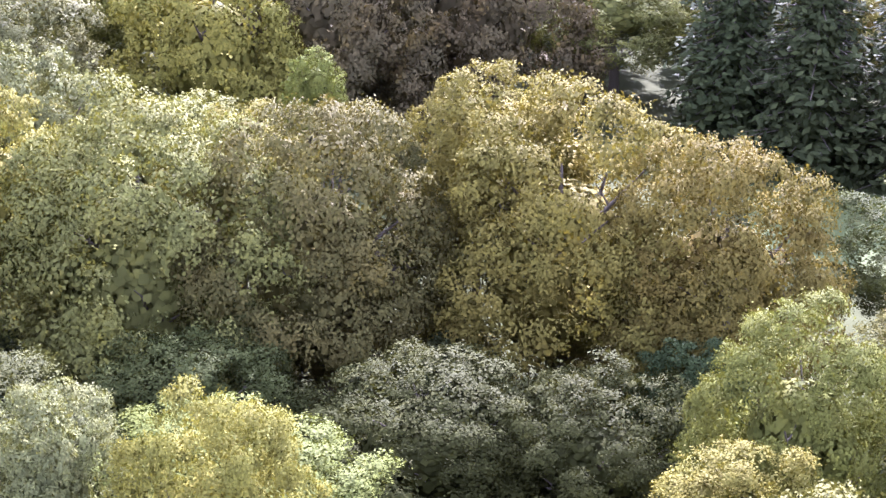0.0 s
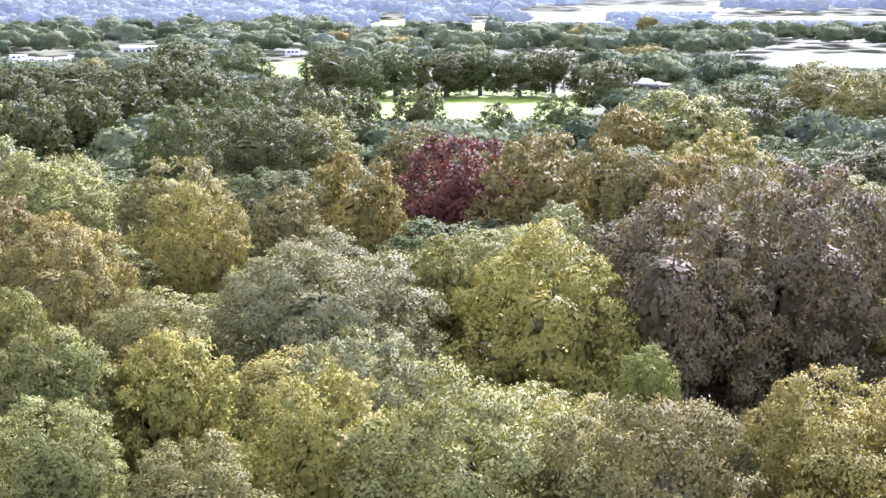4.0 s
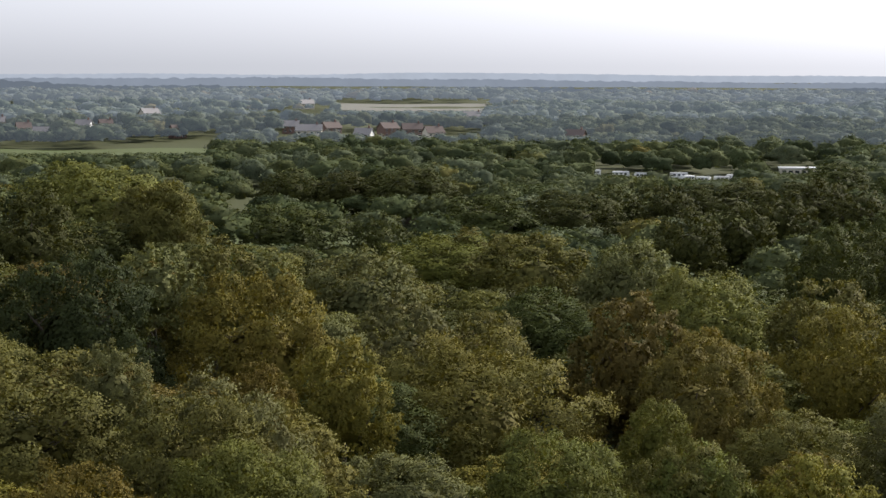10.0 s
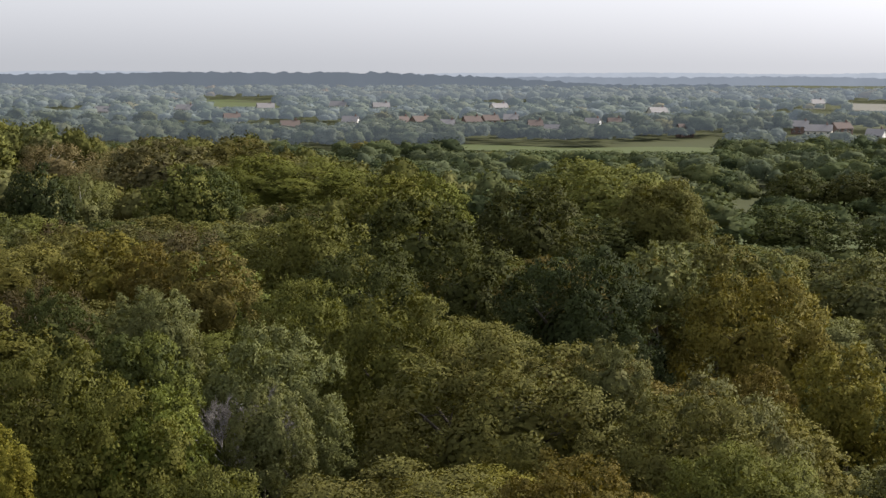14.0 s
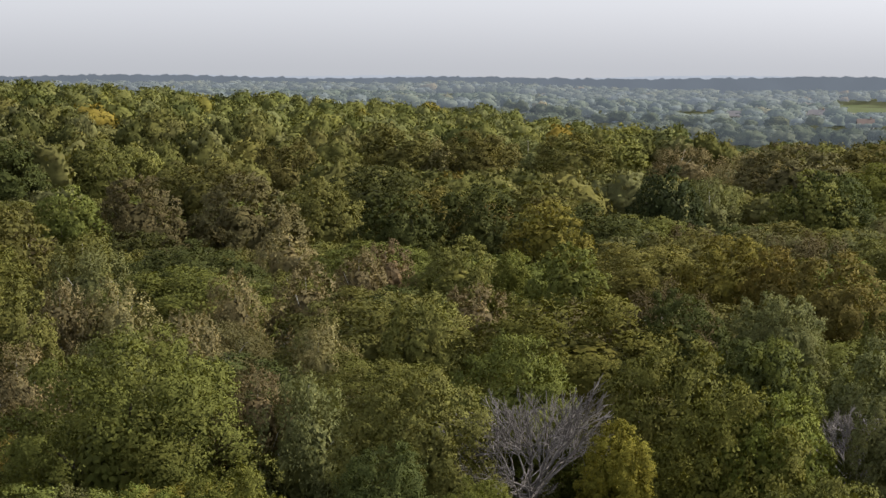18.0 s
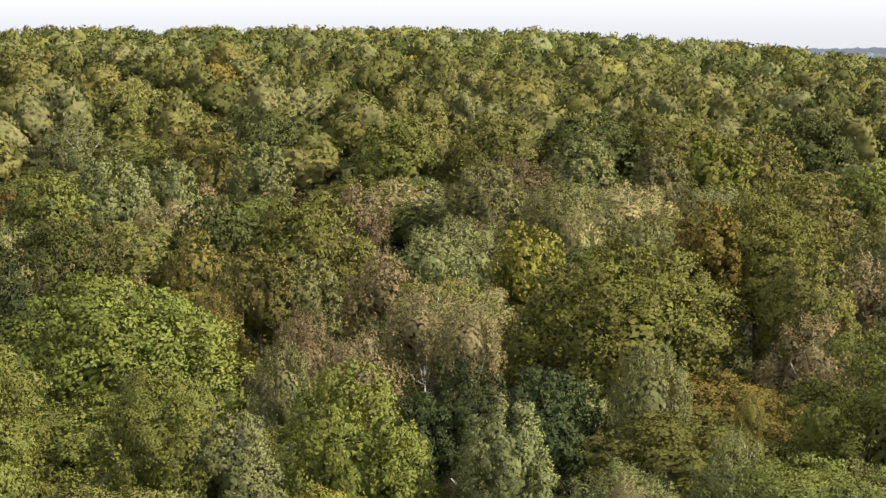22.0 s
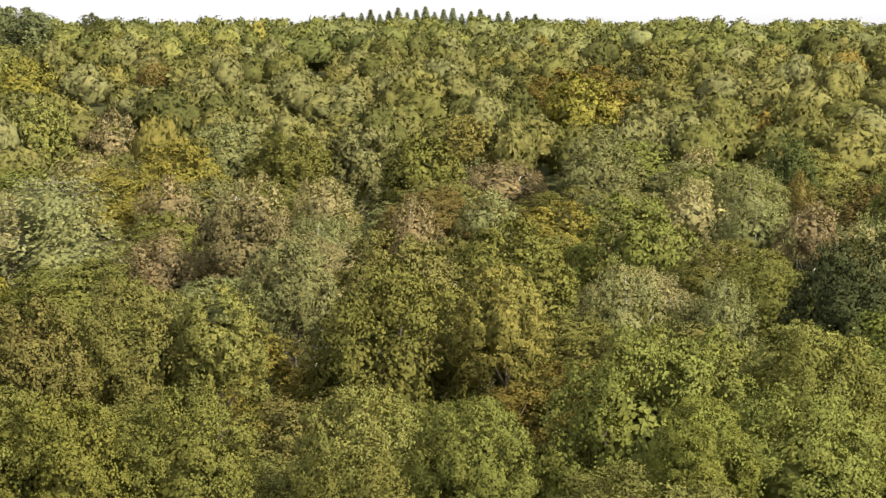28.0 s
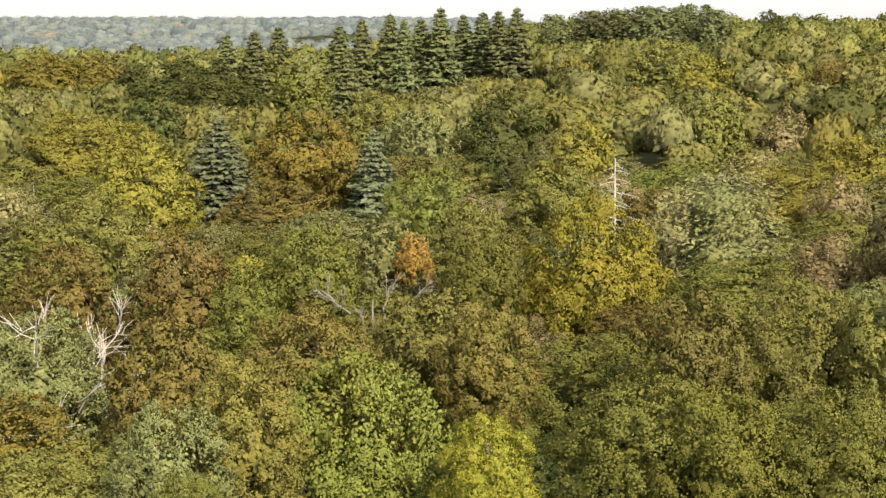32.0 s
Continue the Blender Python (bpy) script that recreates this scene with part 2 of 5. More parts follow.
def crown_boughs(rng, kind, radius=5.0):
    """Boughs over a lopsided dome: where each one sits, how large it is and which way it faces."""
    k, size = SHAPE[kind][:2]
    u = 1 - (1 - (np.arange(k) + rng.uniform(0, 1, k)) / k) ** 0.8
    w = np.arange(k) * 2.39996 + rng.uniform(-0.4, 0.4, k)
    turn = rng.uniform(0, 6.28, 3)
    side = 1 + 0.10 * np.sin(w + turn[0]) + 0.08 * np.sin(2 * w + turn[1]) + 0.06 * np.sin(3 * w + 7 * u + turn[2])
    rad = radius * size * rng.uniform(0.7, 1.3, k)
    r = np.maximum(OUTLINE[kind](u) * radius * side * rng.uniform(0.9, 1.05, k) - 0.85 * rad, 0)
    z = DEEP * (u - 1) - rad * (0.3 + 0.6 * u) + rng.normal(0, 0.25, k)
    c = np.stack([r * np.cos(w), r * np.sin(w), np.minimum(z, -0.75 * rad)], 1)
    mid = np.array([0, 0, -0.62 * DEEP])
    return c, rad, unit(c - mid)


def leaf_tree(kind, grade, seed, height=16.0, radius=5.0):
    rng = np.random.default_rng(seed)
    count, size, twigs, small, hang, tall = SHAPE[kind]
    leaves, length, share = GRADE[grade]
    leaves = int(leaves * (0.7 if kind == "birch_tree" else 1.0))
    c, rad, out = crown_boughs(rng, kind, radius)
    # twigs: small lumps over the outer side of each bough
    per = max(4, int(twigs * share))
    whose = np.repeat(np.arange(count), per)
    td = unit(rng.normal(size=(len(whose), 3)) + 0.9 * out[whose] + np.array([0, 0, 0.45]))
    trad = radius * small * rng.uniform(0.6, 1.4, len(whose))
    tc = c[whose] + td * (rad[whose] * rng.uniform(0.82, 1.18, len(whose)))[:, None]
    # sprays of leaves over each twig, then leaves in each spray
    sprays = leaves // (8, 6, 4, 3)[grade]
    p = trad ** 2
    who = rng.choice(len(tc), sprays, p=p / p.sum())
    d = unit(rng.normal(size=(sprays, 3)) + 0.8 * td[who] + np.array([0, 0, 0.65]))
    reach = rng.uniform(0.8, 1.08, sprays) + (rng.uniform(size=sprays) < 0.06) * rng.uniform(0.2, 0.7, sprays)
    pos = tc[who] + d * (trad[who] * reach)[:, None] * np.array([1, 1, tall])
    pick = rng.integers(sprays, size=leaves)
    spread = length * (1.9, 1.5, 1.1, 0.8)[grade]
    pos = pos[pick] + rng.normal(0, spread, (leaves, 3)) * np.array([1, 1, 0.8 if hang < 0.5 else 1.6])
    if hang > 0.5:
        pos[:, 2] -= rng.exponential(0.35, leaves)
    nrm = unit(d[pick] * np.array([1, 1, 0.7]) + rng.normal(0, 0.45, (leaves, 3)))
    # larger leaves further in close the boughs
    inner = int(leaves * 0.14)
    wi = rng.choice(count, inner, p=rad ** 2 / (rad ** 2).sum())
    di = unit(rng.normal(size=(inner, 3)) + 0.5 * out[wi])
    inside = c[wi] + di * (rad[wi] * rng.uniform(0.5, 0.9, inner))[:, None]
    slim = 0.45 if hang > 0.3 else 0.62
    core = leaves // 9
    dc = unit(rng.normal(size=(core, 3)))
    heart = np.array([0, 0, -0.58 * DEEP]) + dc * rng.uniform(0.4, 0.85, (core, 1)) * np.array([radius * 0.62, radius * 0.62, DEEP * 0.38])
    v, f = glue(cards(rng, pos, nrm, length * (0.9 if kind == "birch_tree" else 1.0), slim, 0.25, hang * 0.6), cards(rng, inside, di, length * 1.35, 0.75, 0.2),
                cards(rng, heart, dc, length * 2.8, 0.8, 0.2))
    own = whose[who][pick]
    soft = np.concatenate([unit(0.42 * out[own] + 0.42 * td[who][pick] + 0.34 * d[pick] + 0.5 * nrm), unit(di + out[wi]), dc])
    soft = np.repeat(soft, 4, 0)
    crown = mesh_from("crown", v, f, [LEAF], None, soft)
    lean = rng.normal(0, 0.2, (6, 2)).cumsum(0) * np.linspace(0, 1, 6)[:, None]
    stem = np.column_stack([lean, np.linspace(0, height * (0.94 if kind == "birch_tree" else 0.8), 6)])
    thick = 0.42 if kind == "oak_tree" else 0.34 if kind != "birch_tree" else 0.17
    woods = [tube(stem, thick * np.array([1.35, 1.0, 0.85, 0.6, 0.36, 0.1]), (8, 7, 6, 5)[grade])]
    for j in range((14, 10, 7, 5)[grade]):
        s, t = rng.uniform(0.4, 0.75), j * 2.4 + rng.uniform(0, 0.8)
        a = np.array([np.interp(s, np.linspace(0, 1, 6), stem[:, i]) for i in range(3)])
        b = a + np.array([math.cos(t), math.sin(t), rng.uniform(0.5, 1.3)]) * radius * rng.uniform(0.4, 0.6)
        b[2] = min(b[2], height * 0.86)
        m = (a + b) / 2 + np.array([0, 0, -0.1]) * np.linalg.norm(b - a) + rng.normal(0, 0.2, 3)
        woods.append(tube([a, m, b], [thick * 0.42, thick * 0.28, 0.04], 4))
        for _ in range((3, 2, 0, 0)[grade]):
            q = m + (b - m) * rng.uniform(0.2, 0.8)
            e = q + unit(rng.normal(size=3) + (0, 0, 0.6)) * rng.uniform(0.5, 1.2)
            woods.append(tube([q, (q + e) / 2 + rng.normal(0, 0.1, 3), e], [thick * 0.14, thick * 0.1, 0.015], 3))
    trunk = mesh_from("trunk", *glue(*woods), [BIRCH if kind == "birch_tree" else BARK], 10 ** 6)
    return trunk, crown


def conifer(grade, seed, height=16.0, radius=3.2, pine=False):
    """A spruce with drooping whorls; as a pine, rounder and with upturned tufts."""
    rng = np.random.default_rng(seed)
    woods = [tube([(0, 0, 0), (0.1, 0, height * 0.5), (0, 0.05, height)], [0.32, 0.2, 0.03], (8, 7, 6, 5)[grade])]
    pos, nrm, size = [], [], []
    rows, arms = (32, 30, 28, 26)[grade], (11, 10, 10, 9)[grade]
    leaf = (0.2, 0.28, 0.42, 0.6)[grade]
    for i in range(rows):
        u = (i + 0.5) / rows
        z = height * (0.08 + 0.9 * u)
        reach = radius * ((1 - u) ** 0.62 + 0.015 if not pine else dome(u, 0.45, 0.58)) * rng.uniform(0.88, 1.1)
        for k in range(arms):
            w = i * 1.3 + k * 6.283 / arms + rng.normal(0, 0.15)
            r = reach * rng.uniform(0.75, 1.12)
            d = np.array([np.cos(w), np.sin(w), -0.3 if not pine else 0.2])
            foot = np.array([0, 0, z])
            tip = foot + d * r
            woods.append(tube([foot, (foot + tip) / 2 + (0, 0, -0.08 * r), tip], [0.06, 0.045, 0.015], 3))
            for s in np.linspace(0.35, 1.0, (9, 8, 6, 5)[grade]):
                q = foot + d * r * s + (0, 0, -0.08 * r * np.sin(s * 3.14))
                for _ in range(4):
                    side = np.array([-np.sin(w), np.cos(w), 0]) * rng.normal(0, 0.16 * r * s + 0.05)
                    pos.append(q + side + rng.normal(0, 0.08 + 0.12 * pine, 3))
                    nrm.append(np.array([0, 0, 1.0]) + 0.6 * d + rng.normal(0, 0.4, 3))
                    size.append(leaf * (0.45 + 0.55 * (1 - u)))
    zc = np.linspace(height * 0.1, height * 0.85, 12)
    uu = (zc / height - 0.08) / 0.9
    rr = radius * 0.34 * ((1 - uu) ** 0.9 if not pine else dome(uu, 0.45, 0.58) * 1.6) + 0.08
    core = lumps(rng, np.column_stack([zc * 0, zc * 0, zc]), rr, 0.2)
    v, f = glue(core, cards(rng, np.array(pos), unit(np.array(nrm)), np.array(size), 0.5, 0.15))
    return mesh_from("trunk", *glue(*woods), [BARK], 10 ** 6), mesh_from("crown", v, f, [NEEDLE])


def part(name, data, parent, tone=None, label=""):
    ob = new(name, data)
    ob.parent = parent
    if tone:
        ob.color = tone
    if label:
        ob["label"] = label
    return ob


def ease(t):
    t = max(0.0, min(1.0, t))
    return t * t * (3 - 2 * t)


def bearing(x, y):
    a = math.degrees(math.atan2(x, y))
    return a - 360 if a > 60 else a


def ground_z(x, y):
    """The lie of the land: a low wooded hill, falling to the vale in the north, rising further in the west and south-west."""
    a, r = bearing(x, y), math.hypot(x, y)
    brow = 110 + 140 * ease((a + 12) / 10) + 170 * ease((-31 - a) / 14) + 150 * ease((-50 - a) / 14)
    z = (3.5 + 7 * ease((-30 - a) / 14)) * (1 - (1 - ease((-62 - a) / 8)) * ease((r - brow) / 170))
    rise = ease((-63 - a) / 37) * (1 - 0.56 * ease((-139 - a) / 13))
    z += 19.0 * rise * ease((r - 110) / 430) * (1 - 0.9 * ease((r - 640) / 500))
    z += 30 * ease((-138 - a) / 8) * ease((r - 1150) / 1000)
    return z + 0.8 * math.sin(x * 0.021) * math.cos(y * 0.017) * ease((r - 30) / 100)


LABEL = {"green": "green", "dark": "dark green", "olive": "olive green", "gold": "gold-tinged green", "rust": "rust-tinged",
         "pale": "pale grey-green", "lime": "bright green", "straw": "straw-coloured", "brown": "dull brown", "copper": "dark red copper",
         "fawn": "fawn-brown", "deep": "very dark green", "orange": "orange-turned", "yellow": "yellow-green", "needle": "dark green", "bluish": "blue-grey"}
WORD = {"oak_tree": "oak with a broad lumpy crown", "beech_tree": "beech with a smooth domed crown", "birch_tree": "birch with hanging twigs",
        "willow_tree": "willow with upright feathery sprays", "maple_tree": "maple with a full leafy crown", "spruce_tree": "spruce with drooping tiers",
        "pine_tree": "pine with upturned tufts"}
NAMES = {("oak_tree", "dark"): "hornbeam_tree", ("oak_tree", "lime"): "lime_tree", ("oak_tree", "pale"): "ash_tree", ("maple_tree", "dark"): "sycamore_tree"}
BOOK = {}
planted = []
SQUARES = {}


def grade_at(r):
    return 0 if r < 72 else 1 if r < 125 else 2 if r < 200 else 3


def model(kind, grade, pick):
    key = (kind, grade, pick)
    if key not in BOOK:
        seed = 1000 * grade + 37 * pick + sum(map(ord, kind))
        BOOK[key] = conifer(grade, seed, pine=kind == "pine_tree", radius=4.2 if kind == "pine_tree" else 3.2) if kind in ("spruce_tree", "pine_tree") else leaf_tree(kind, grade, seed)
    return BOOK[key]


def note(x, y, w):
    planted.append((x, y, w))
    SQUARES.setdefault((int(x // 16), int(y // 16)), []).append((x, y, w))


def room(x, y, w, share=0.42):
    cx, cy = int(x // 16), int(y // 16)
    for i in (-1, 0, 1):
        for j in (-1, 0, 1):
            for px, py, pw in SQUARES.get((cx + i, cy + j), ()):
                if math.hypot(px - x, py - y) < share * (w + pw):
                    return False
    return True


def plant(kind, x, y, w, h, tone, pick=None, landmark=True, deep=None):
    """One tree: an empty at its foot, its trunk with limbs and its crown."""
    r = math.hypot(x, y)
    k = len(planted)
    grade = grade_at(r * 10 / max(w, 6))
    trunk, crown = model(kind, grade, (k if pick is None else pick) % (2, 3, 3, 4)[grade])
    tree = new(NAMES.get((kind, tone), kind))
    wide = 6.4 if kind == "spruce_tree" else 8.4 if kind == "pine_tree" else 10.0
    tree.matrix_world = Matrix.LocRotScale((x, y, ground_z(x, y) - 0.2), Euler((0, 0, (k * 2.4) % 6.283)), None)
    tree.empty_display_size = 0.5
    flat = w / wide
    stem = part("trunk", trunk, tree)
    stem.scale = (flat, flat, h / 16.0)
    top = part("crown", crown, tree, TONE[tone])
    if wide < 10:
        top.scale = (flat, flat, h / 16.0)
    else:  # a broadleaf crown hangs from the tree's top
        deep = min(deep or max(0.42 * h, min(0.8 * h, w * 0.95)), w * (1.4 if kind == "birch_tree" else 1.15))
        top.location, top.scale = (0, 0, h), (flat, flat, deep / DEEP)
    if landmark:
        half = math.degrees(0.36 * w / r)
        keep_view(bearing(x, y) - half, bearing(x, y) + half, r, ground_z(x, y) + h - (0.7 * h if kind == "spruce_tree" else 0.62 * deep if wide == 10.0 else 0.4 * h))
    tagged(tree, f"{LABEL[tone]} {WORD[kind].replace(kind[:-5], tree.name.split(chr(46))[0][:-5])} in the wood", "tree", "trees of the wood")
    note(x, y, w)
    return tree


# ---- ground: one sheet to the horizon ----
rings = np.concatenate([np.arange(0, 900, 25.0), np.geomspace(900, 4900, 22)])
spokes = np.radians(np.arange(0, 360, 2.0))
gv = np.array([(r * math.sin(a), r * math.cos(a), ground_z(r * math.sin(a), r * math.cos(a))) for r in rings for a in spokes])
ns = len(spokes)
gf = []
for i in range(len(rings) - 1):
    for j in range(ns):
        p, q = i * ns + j, i * ns + (j + 1) % ns
        gf += [(p, p + ns, q), (q, p + ns, q + ns)]
ground = new("ground", mesh_from("ground", gv, np.array(gf), [FLOOR], 10 ** 7))
tagged(ground, "woodland floor and open country running to the horizon", "ground", kind="structure")

# fields: (from, to) in degrees round from north, (from, to) in metres out
FIELDS, CLEAR = [], [(-8, 20, 92, 128), (-101, -88, 45, 76), (-5, 9.5, 25, 70), (10.5, 18, 64, 130), (-73.5, -71, 70, 100)]


def field(a0, a1, r0, r1, mat, label):
    FIELDS.append((a0, a1, r0, r1))
    na, nr = max(2, int((a1 - a0) * 2)), 6
    v, f = [], []
    for i in range(nr + 1):
        for j in range(na + 1):
            u = j / na
            soft = 1 + 0.012 * math.sin(9 * u + a0) * (1 if i in (0, nr) else 0)
            r, a = (r0 + (r1 - r0) * i / nr) * soft, radians(a0 + (a1 - a0) * u + 0.15 * math.sin(i * 2.1 + a0) * (1 if j in (0, na) else 0))
            x, y = r * math.sin(a), r * math.cos(a)
            v.append((x, y, ground_z(x, y) + 0.35))
    for i in range(nr):
        for j in range(na):
            p = i * (na + 1) + j
            f += [(p, p + na + 1, p + 1), (p + 1, p + na + 1, p + na + 2)]
    ob = new("field", mesh_from("field", np.array(v), np.array(f), [mat], 10 ** 6))
    tagged(ob, label, "field", kind="structure")


field(-15.8, -6.6, 402, 505, GRASS, "bright green mown meadow among dark trees")
field(-17.6, -15.6, 540, 640, GRASS, "bright green meadow behind a tree row")
field(-25.0, -22.8, 335, 375, GRASS_DULL, "dull green lawn beside dark trees")
field(-13.8, -12.4, 900, 1010, GRASS, "small bright meadow beyond the park")
field(-11.0, -9.6, 840, 960, GRASS, "small bright meadow beyond the park")
field(-8.8, -5.6, 950, 1050, GRASS_DULL, "pale green pasture between hedges")
field(-0.8, 6.0, 600, 700, GRASS_DULL, "pale green pasture between hedges")
field(-6.5, -2.0, 1130, 1240, GRASS_DULL, "pale green pasture between hedges")
field(-3.0, 5.0, 1000, 1070, GRASS_DULL, "pale green pasture between hedges")
field(-49.5, -40.2, 825, 880, GRASS_DULL, "green strip of meadow in front of houses")
field(-36.4, -31.4, 1600, 1950, STUBBLE, "pale stubble field far off")
field(-57.4, -54.8, 1650, 2000, GRASS_DULL, "pale green far pasture")
field(-40.2, -39.2, 400, 436, GRASS_DULL, "small clearing of rough grass")
field(-36.8, -35.4, 392, 428, GRASS_DULL, "small clearing of rough grass")
field(10.5, 17.0, 106, 128, GRASS_DULL, "mown lawn in shade behind the oaks")


def open_land(x, y):
    a, r = bearing(x, y), math.hypot(x, y)
    return any(a0 - 0.2 < a < a1 + 0.2 and r0 - 6 < r < r1 + 4 for a0, a1, r0, r1 in FIELDS) or any(a0 < a < a1 and r0 < r < r1 for a0, a1, r0, r1 in CLEAR)


VIEWS = {}


def keep_view(a0, a1, r, z):
    """Nothing that fills the wood may rise above the line from the clearing's height to z at r."""
    for k in range(int(a0 * 4), int(a1 * 4) + 1):
        VIEWS.setdefault(k, []).append((r, z))


def tall_at(x, y):
    """How tall a filling tree may stand here."""
    a, r = bearing(x, y), math.hypot(x, y)
    top = 60.0
    for k in range(int((a - 1.2 * 57 / max(r, 40)) * 4), int((a + 1.2 * 57 / max(r, 40)) * 4) + 1):
        for rm, zm in VIEWS.get(k, ()):
            if r < rm:
                top = min(top, 42 + (zm - 42) * r / rm)
    return top - ground_z(x, y)


for a0, a1, r0, r1 in FIELDS:
    if r0 > 200:
        keep_view(a0 + 0.3, a1 - 0.3, r0 + 0.15 * (r1 - r0), 0.5)

# ---- trees without leaves ----
def grow(rng, base, way, length, girth, depth, spread, lift, out):
    mid = base + way * length * 0.5 + rng.normal(0, length * 0.05, 3)
    tip = base + way * length + rng.normal(0, length * 0.06, 3)
    out.append(tube([base, mid, tip], [max(girth, 0.02), max(girth * 0.75, 0.017), max(girth * 0.45, 0.012)], 5 if depth > 2 else 3))
    if depth:
        for k in range(3 if depth > 1 else 4):
            s = rng.uniform(0.45, 1.0)
            d = unit(way + rng.normal(0, spread, 3) + (0, 0, lift))
            grow(rng, base + (tip - base) * s, d, length * rng.uniform(0.55, 0.78), girth * 0.5, depth - 1, spread, lift, out)


def bare_tree(x, y, w, h):
    rng = np.random.default_rng(3 if w > 8 else 5 + int(w))
    root = new("bare_tree")
    root.location = (x, y, ground_z(x, y) - 0.2)
    stem = part("trunk", mesh_from("trunk", *tube([(0, 0, 0), (0.1, 0, h * 0.25), (0, 0.1, h * 0.66)], [0.32, 0.24, 0.14], 8), [DEAD], 10 ** 6), root)
    for k in range(18):
        t = k * 2.4
        s = 0.15 + 2.1 * ((k * 7) % 18) / 17
        d = unit(np.array([math.cos(t) * s, math.sin(t) * s, 0.75]))
        out = []
        grow(rng, np.array([0, 0.05, h * (0.6 + 0.004 * k)]), d, h * 0.17, 0.075, 4, 0.34, 0.04, out)
        v, f = glue(*out)
        part("limb", mesh_from("limb", v, f, [DEAD], 10 ** 6), root)
    half = math.degrees(0.45 * w / math.hypot(x, y))
    keep_view(bearing(x, y) - half, bearing(x, y) + half, math.hypot(x, y), ground_z(x, y) + h * 0.55)
    tagged(root, "leafless grey tree with a fan of bare branches", "tree")
    note(x, y, w)


def dead_spruce(x, y, w, h):
    rng = np.random.default_rng(8)
    root = new("dead_spruce")
    root.location = (x, y, ground_z(x, y) - 0.2)
    part("trunk", mesh_from("trunk", *tube([(0, 0, 0), (0.1, 0, h * 0.6), (0.2, 0.1, h)], [0.2, 0.12, 0.04], 7), [BLEACHED], 10 ** 6), root)
    for k in range(34):
        z = h * (0.45 + 0.54 * k / 34)
        t = k * 2.4
        r = w * 0.75 * (1.15 - 0.75 * k / 34) * rng.uniform(0.5, 1.15)
        tip = np.array([math.cos(t) * r, math.sin(t) * r, z - 0.25 * r])
        out = [tube([(0.1, 0, z), (tip + (0, 0, z)) / 2 + (0, 0, 0.1), tip], [0.035, 0.026, 0.012], 4)]
        for s in (0.4, 0.6, 0.8):
            q = np.array([0.1, 0, z]) * (1 - s) + tip * s
            out.append(tube([q, q + rng.normal(0, 0.35, 3)], [0.025, 0.01], 3))
        part("branch", mesh_from("branch", *glue(*out), [BLEACHED], 10 ** 6), root)
    keep_view(bearing(x, y) - 0.5, bearing(x, y) + 0.5, math.hypot(x, y), ground_z(x, y) + h * 0.6)
    tagged(root, "dead bleached spruce with a bare white trunk", "tree")
    note(x, y, w)


def dead_boughs(root, rng, count, z0, z1, reach, mat):
    for k in range(count):
        t = k * 2.4 + rng.uniform(0, 1)
        a = np.array([math.cos(t) * reach * 0.5, math.sin(t) * reach * 0.5, z0 + (z1 - z0) * rng.uniform(0, 0.6)])
        out = []
        grow(rng, a, unit(np.array([math.cos(t) * 0.8, math.sin(t) * 0.8, rng.uniform(0.2, 1.2)])), reach * 0.36, 0.065, 2, 0.6, 0.05, out)
        part("dead_bough", mesh_from("dead_bough", *glue(*out), [mat], 10 ** 6), root, None, "bare bleached branch")


def dead_top(x, y, w, h):
    tree = plant("beech_tree", x, y, w, h - 2.5, "rust")
    tree.name = "dying_beech"
    root = new("dead_tree_top")
    root.location = (x, y, ground_z(x, y))
    rng = np.random.default_rng(9)
    part("trunk", mesh_from("trunk", *tube([(0, 0, 0), (0.2, 0, h * 0.5), (0.1, 0.2, h * 0.9)], [0.22, 0.13, 0.05], 6), [DEAD], 10 ** 6), root)
    dead_boughs(root, rng, 7, h * 0.72, h * 0.98, w * 1.3, DEAD)
    tagged(root, "dead pale tree with forked leafless branches", "tree")


def stag_oak(x, y, w, h):
    tree = plant("oak_tree", x, y, w, h, "pale")
    tree["label"] = "grey-green stag-headed oak with bleached dead boughs"
    rng = np.random.default_rng(12)
    holder = new("stag_dead_wood")
    holder.location = tree.location
    part("trunk", mesh_from("trunk", *tube([(0.5, 0, 0), (0.6, 0.2, h * 0.5), (0.4, 0, h * 0.85)], [0.18, 0.13, 0.05], 6), [BLEACHED], 10 ** 6), holder)
    dead_boughs(holder, rng, 22, h * 0.6, h * 1.05, w * 0.88, BLEACHED)
    tagged(holder, "bleached twisted dead branches standing out of an oak", "dead wood")


# ---- landmark trees ----
# the near oaks
plant("oak_tree", -14.9, 79.9, 16.1, 17.5, "olive", deep=16.6)
plant("oak_tree", -6.1, 80.8, 14.3, 17.0, "olive", deep=16.1)
plant("maple_tree", 6.0, 82.3, 15.7, 17.0, "gold", deep=16.1)
plant("oak_tree", 13.3, 77.4, 12.1, 16.0, "gold", deep=15.2)
plant("maple_tree", 1.9, 87.5, 8.9, 17.0, "gold")
plant("willow_tree", -2.7, 86.0, 3.2, 15.0, "pale")
plant("maple_tree", -7.1, 49.0, 7.4, 16.0, "gold", deep=9.6)
plant("oak_tree", -12.7, 49.9, 5.2, 16.0, "pale", deep=9.6)
plant("maple_tree", 13.4, 58.8, 8.6, 15.0, "lime", deep=11.2)
# low oaks added in dark green for the shaded foliage under the crowns
plant("oak_tree", -0.6, 68.2, 12.3, 9.0, "dark", deep=7.2)
plant("oak_tree", 6.6, 66.9, 10.1, 9.0, "dark", deep=7.2)
plant("oak_tree", -11.4, 70.8, 10.5, 9.0, "dark", deep=7.2)
